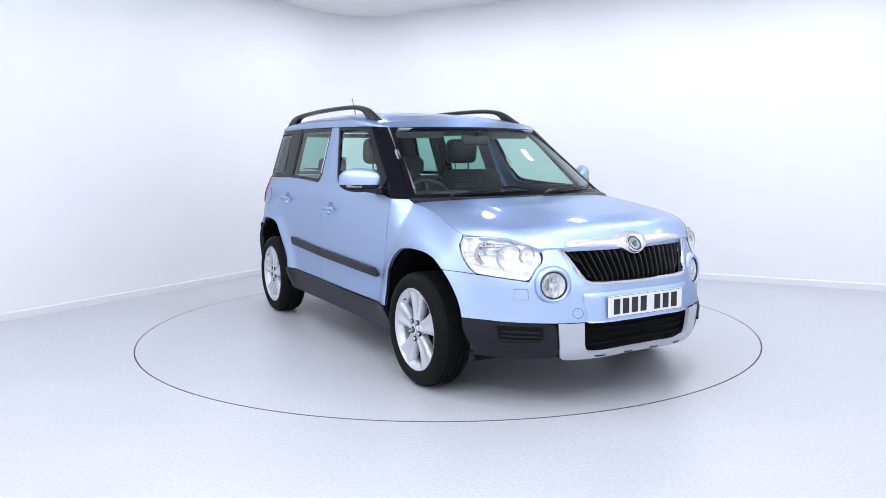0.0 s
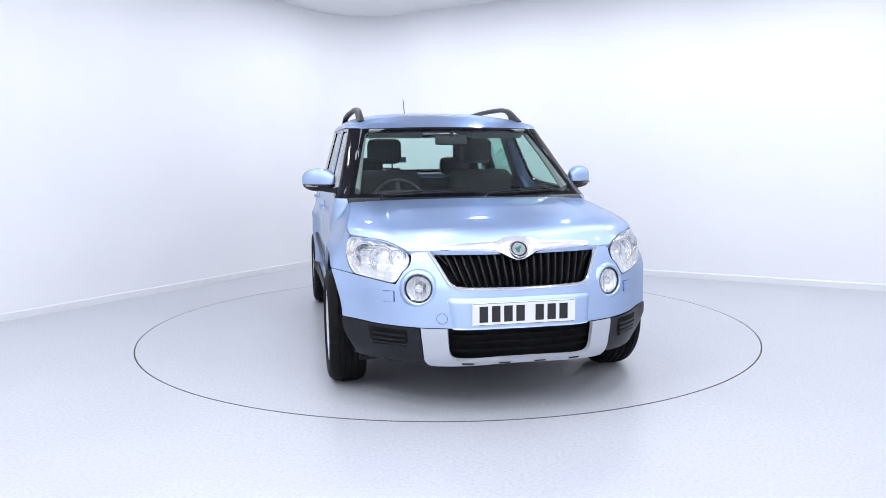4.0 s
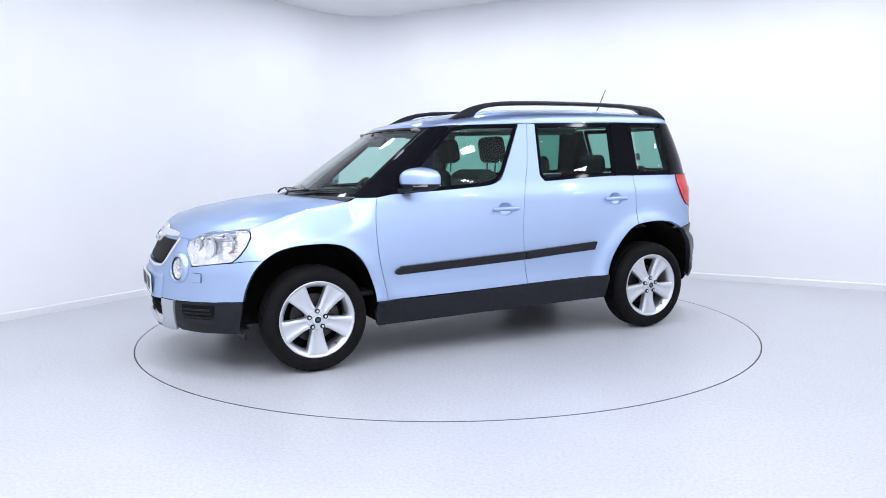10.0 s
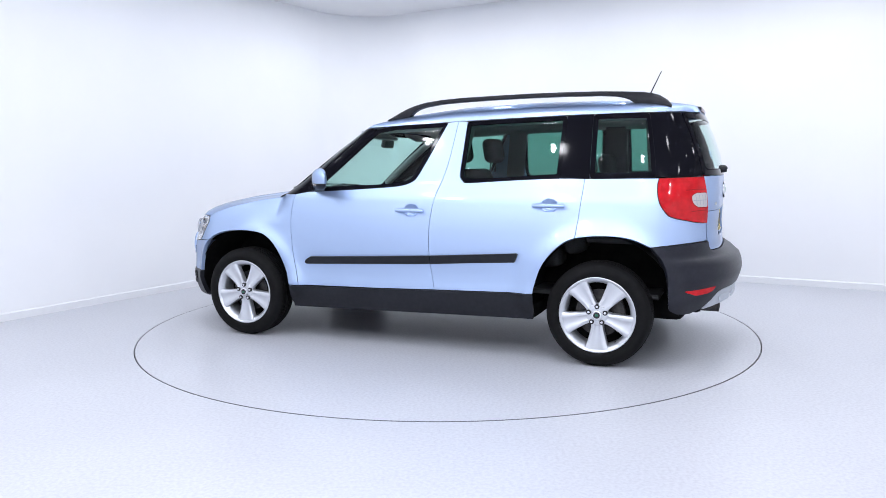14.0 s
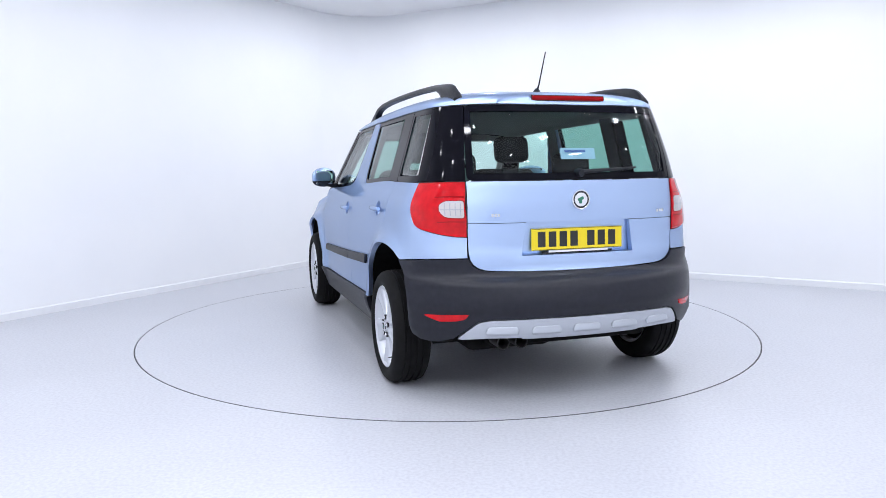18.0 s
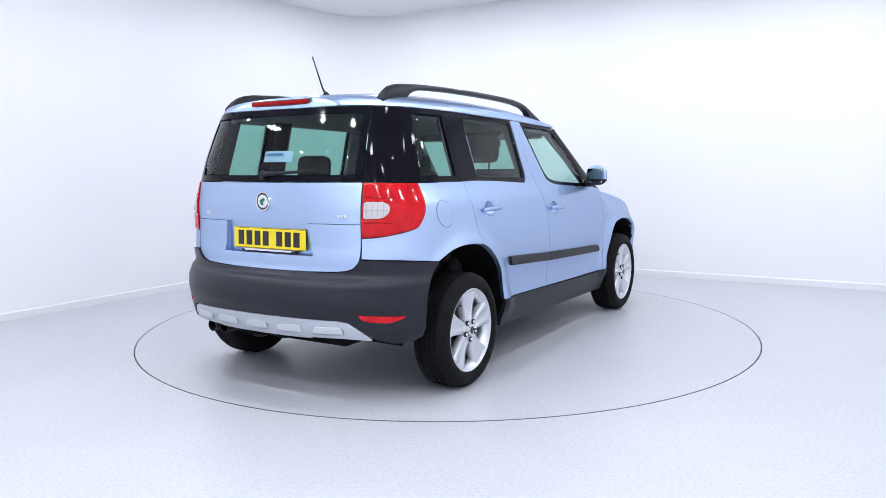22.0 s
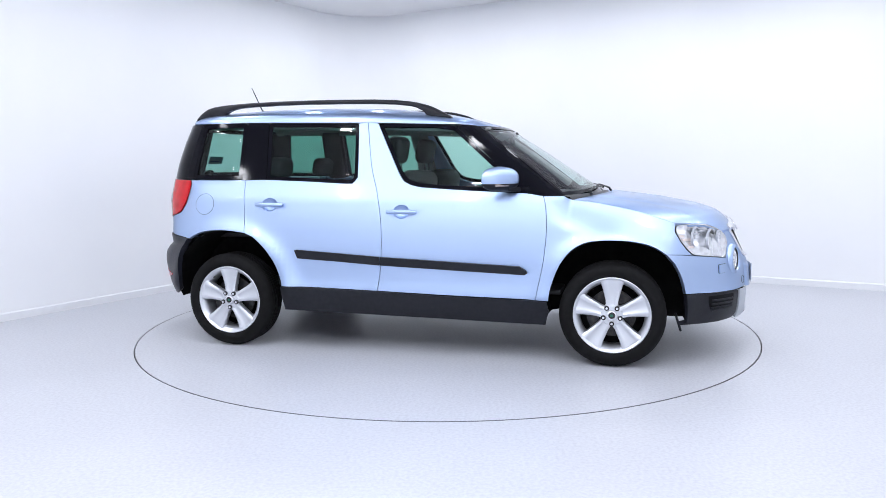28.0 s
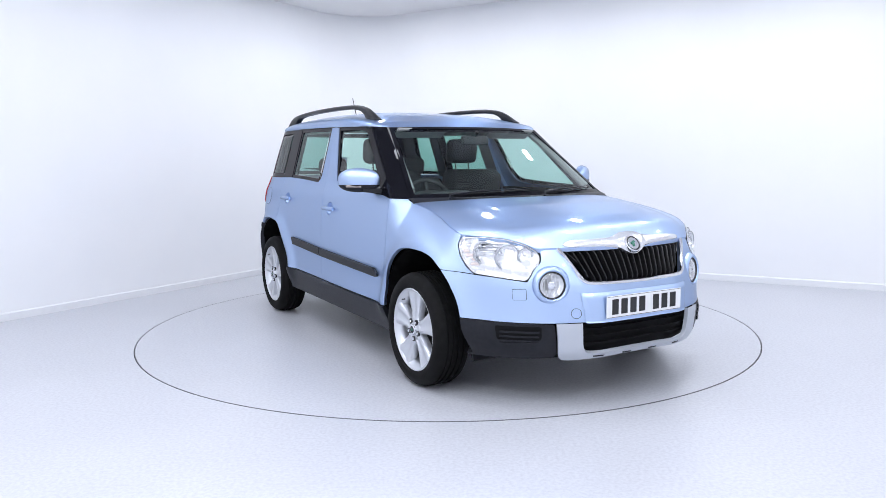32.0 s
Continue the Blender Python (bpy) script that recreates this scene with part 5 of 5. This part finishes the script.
mirrored(wheel_well)
bm = box((1.40, 1.72, .10), (0, -.02, .265), .03, 2)
bm = box((.92, 1.0, .10), (0, 1.45, .27), .03, 2, None, bm)
bm = box((.92, .95, .12), (0, -1.40, .33), .03, 2, None, bm)
part("underbody", bm, UNDERSIDE, car, "dark underbody pan")
part("front_axle", tube([(-.75, HUB_F, HUB_Z), (.75, HUB_F, HUB_Z)], .03, 10), UNDERSIDE, car)
part("rear_axle", tube([(-.75, HUB_R, HUB_Z), (.75, HUB_R, HUB_Z)], .035, 10), UNDERSIDE, car)
part("sill_bracket", box((.03, .06, .03), (-.70, -.05, .215), .008, 1), UNDERSIDE, car)
for x in (-.428, -.330):
    e = part("exhaust_pipe", lathe([(-1.60, .031), (-1.955, .033), (-1.975, .034), (-1.977, .030), (-1.80, .028)], 24, "Y", (x, 0, .318)), DARK_METAL, car, "round steel exhaust tailpipe")
part("silencer", box((.50, .32, .16), (-.30, -1.62, .31), .05, 3), UNDERSIDE, car)


# ---- cabin ----
def seat(name, x, y, width, label):
    s = part(name, box((width, .50, .17), (x, y + .03, .62), .06, 3), CLOTH, car, label)
    high = .56 if width < 1 else .48
    part("backrest", box((width, .17, high), (x, y - .25, .62 + high / 2), .07, 3, pose(0, 0, 0, -14, 0, 0)), CLOTH, s)
    return s


def headrest(parent, x, y, z, w=.26, h=.19):
    hr = part("headrest", box((w, .11, h), (x, y, z), .045, 3, pose(0, 0, 0, -10, 0, 0)), CLOTH, parent)
    for dx in (-.06, .06):
        part("headrest_post", tube([(x + dx, y + .01, z - h / 2 - .07), (x + dx, y, z - h / 2 + .03)], .006, 8), DARK_METAL, hr)


for x in (.36, -.36):
    s = seat("front_seat", x, .12, .50, "charcoal cloth front seat")
    headrest(s, x, -.235, 1.315)
rs = seat("rear_seat", 0, -.80, 1.22, "charcoal cloth rear bench")
for x in (.38, -.38):
    headrest(rs, x, -1.13, 1.20, .24, .15)
dash = part("dashboard", loft([[(x, y - .05 * (x / .72) ** 2, z) for x in [-.74 + 1.48 * i / 16 for i in range(17)]] for y, z in ((1.10, .98), (.98, 1.002), (.80, 1.0), (.70, .985), (.64, .93), (.60, .80), (.66, .60))]), TRIM_DARK, car, "dark grey dashboard")
part("instrument_hood", box((.34, .20, .08), (.36, .70, 1.005), .035, 3), TRIM_DARK, dash)
part("centre_console", box((.22, .9, .30), (0, .35, .55), .04, 2), TRIM_DARK, dash)
wm = Matrix.Translation((.365, .545, .945)) @ pose(0, 0, 0, -65, 0, 0)
bm = bmesh.new()
n1, n2 = 40, 10
ringv = [[bm.verts.new(((.178 + .014 * math.cos(2 * math.pi * j / n2)) * math.cos(2 * math.pi * i / n1), (.178 + .014 * math.cos(2 * math.pi * j / n2)) * math.sin(2 * math.pi * i / n1), .014 * math.sin(2 * math.pi * j / n2))) for j in range(n2)] for i in range(n1)]
for i in range(n1):
    for j in range(n2):
        bm.faces.new((ringv[i][j], ringv[(i + 1) % n1][j], ringv[(i + 1) % n1][(j + 1) % n2], ringv[i][(j + 1) % n2]))
bmesh.ops.transform(bm, matrix=wm, verts=bm.verts)
sw = part("steering_wheel", bm, TRIM_DARK, car, "dark three-spoke steering wheel")
bm = box((.15, .11, .05), (0, -.01, -.01), .03, 3)
for a in (0, 180, 270):
    bm = box((.11, .035, .02), (.115 * math.cos(radians(a)), .115 * math.sin(radians(a)), -.005), .008, 1, pose(0, 0, 0, 0, 0, a), bm)
bmesh.ops.transform(bm, matrix=wm, verts=bm.verts)
part("wheel_centre", bm, TRIM_DARK, sw)
rm = part("rear_view_mirror", box((.23, .035, .065), (.0, .52, 1.375), .014, 2, pose(0, 0, 0, 12, 0, 8)), TRIM_DARK, car, "interior rear-view mirror")
part("mirror_stalk", tube([(0, .52, 1.40), (0, .56, 1.43)], .012, 8), TRIM_DARK, rm)
part("sun_visor", box((.38, .12, .018), (.36, .40, 1.425), .006, 1, pose(0, 0, 0, 25, 0, 0)), TRIM_GREY, car)
part("sun_visor", box((.38, .12, .018), (-.36, .40, 1.425), .006, 1, pose(0, 0, 0, 25, 0, 0)), TRIM_GREY, car)
part("cabin_floor", box((1.45, 2.6, .03), (0, -.35, .40), .01, 1), TRIM_DARK, car)
part("boot_floor", box((1.10, .72, .04), (0, -1.50, .72), .01, 1), TRIM_DARK, car)
part("parcel_shelf", box((1.14, .50, .02), (0, -1.48, 1.075), .006, 1), TRIM_DARK, car, "black parcel shelf")


def door_trim(side):
    for ya, yb in ((.80, -.20), (-.24, -1.17)):
        ys = [ya + (yb - ya) * i / 10 for i in range(11)]
        rows = []
        for z in (.42, .55, .70, .85, .97, 1.03):
            zz = [max(min(z, (1.02 if y > .4 else 1.06)), HUB_Z + math.sqrt(max(.0, .50 ** 2 - (y - HUB_R) ** 2)) if y < -.81 else 0) for y in ys]
            rows.append([(side * (float(raw_skin(*sy(y, a))[0]) - .075), y, a) for y, a in zip(ys, zz)])
        part("door_trim", loft(rows), TRIM_DARK, car, "dark inner door panel")
    ys = [-1.17 - .42 * i / 6 for i in range(7)]
    part("boot_side_trim", loft([[(side * (float(raw_skin(*sy(y, z))[0]) - .08), y, z) for y in ys] for z in (.80, .95, 1.08)]), TRIM_DARK, car)
    # inner pillars
    for q0, q1, w in (((-.30, 1.08), (-.37, 1.48), .075), ((-1.14, 1.10), (-1.15, 1.49), .075), ((-1.64, 1.12), (-1.60, 1.48), .07)):
        rows = []
        for t in (0, .25, .5, .75, 1):
            y, z = q0[0] + (q1[0] - q0[0]) * t, q0[1] + (q1[1] - q0[1]) * t
            row = []
            for dy in (-w, 0, w):
                row.append((side * (float(raw_skin(*sy(max(y + dy, -1.70), z))[0]) - .060), y + dy, z))
            rows.append(row)
        part("pillar_trim", thick(loft(rows), .01), TRIM_DARK if q0[0] < -1 else TRIM_GREY, car)
    part("pillar_trim", tube([(side * .585, .36, 1.44), (side * .635, .60, 1.27), (side * .69, .88, 1.05)], .03, 8), TRIM_GREY, car)


mirrored(door_trim)

# rear wiper and window stickers
rw = part("rear_wiper", tube([(0, -1.964, 1.163), (.02, -1.976, 1.170), (.20, -1.964, 1.180), (.34, -1.935, 1.188)], [.016, .012, .008, .005], 8), BLACK_PLASTIC, car, "black rear wiper")
part("wiper_cap", lathe([(-1.984, 0.0), (-1.982, .018), (-1.964, .022), (-1.93, .022)], 20, "Y", (0, 0, 1.163)), BLACK_PLASTIC, rw)
stk = part("window_sticker", box((.20, .001, .06), (.03, -1.876, 1.262), 0, 1, pose(0, 0, 0, -18, 0, 0)), STICKER, car, "pale blue rectangular sticker in the tailgate window")
for dx, dz, w in ((-.02, .012, .12), (.01, -.008, .14)):
    part("sticker_bar", box((w, .001, .012), (.03 + dx, -1.8795 - dz * .30, 1.262 + dz), 0, 1, pose(0, 0, 0, -18, 0, 0)), STICKER_BAR, stk)


# ---- movement ----
def motions():
    rows, plate = [], []
    for t, a in TURN:
        h = radians(a)
        rows.append((t, pose(AXIS_OFFSET * math.sin(h), -AXIS_OFFSET * math.cos(h), RIDE, 0, 0, a - 90)))
        plate.append((t, pose(PIVOT.x, PIVOT.y, 0, 0, 0, a - 90)))
    walk(car, rows)
    walk(turntable, plate)


motions()
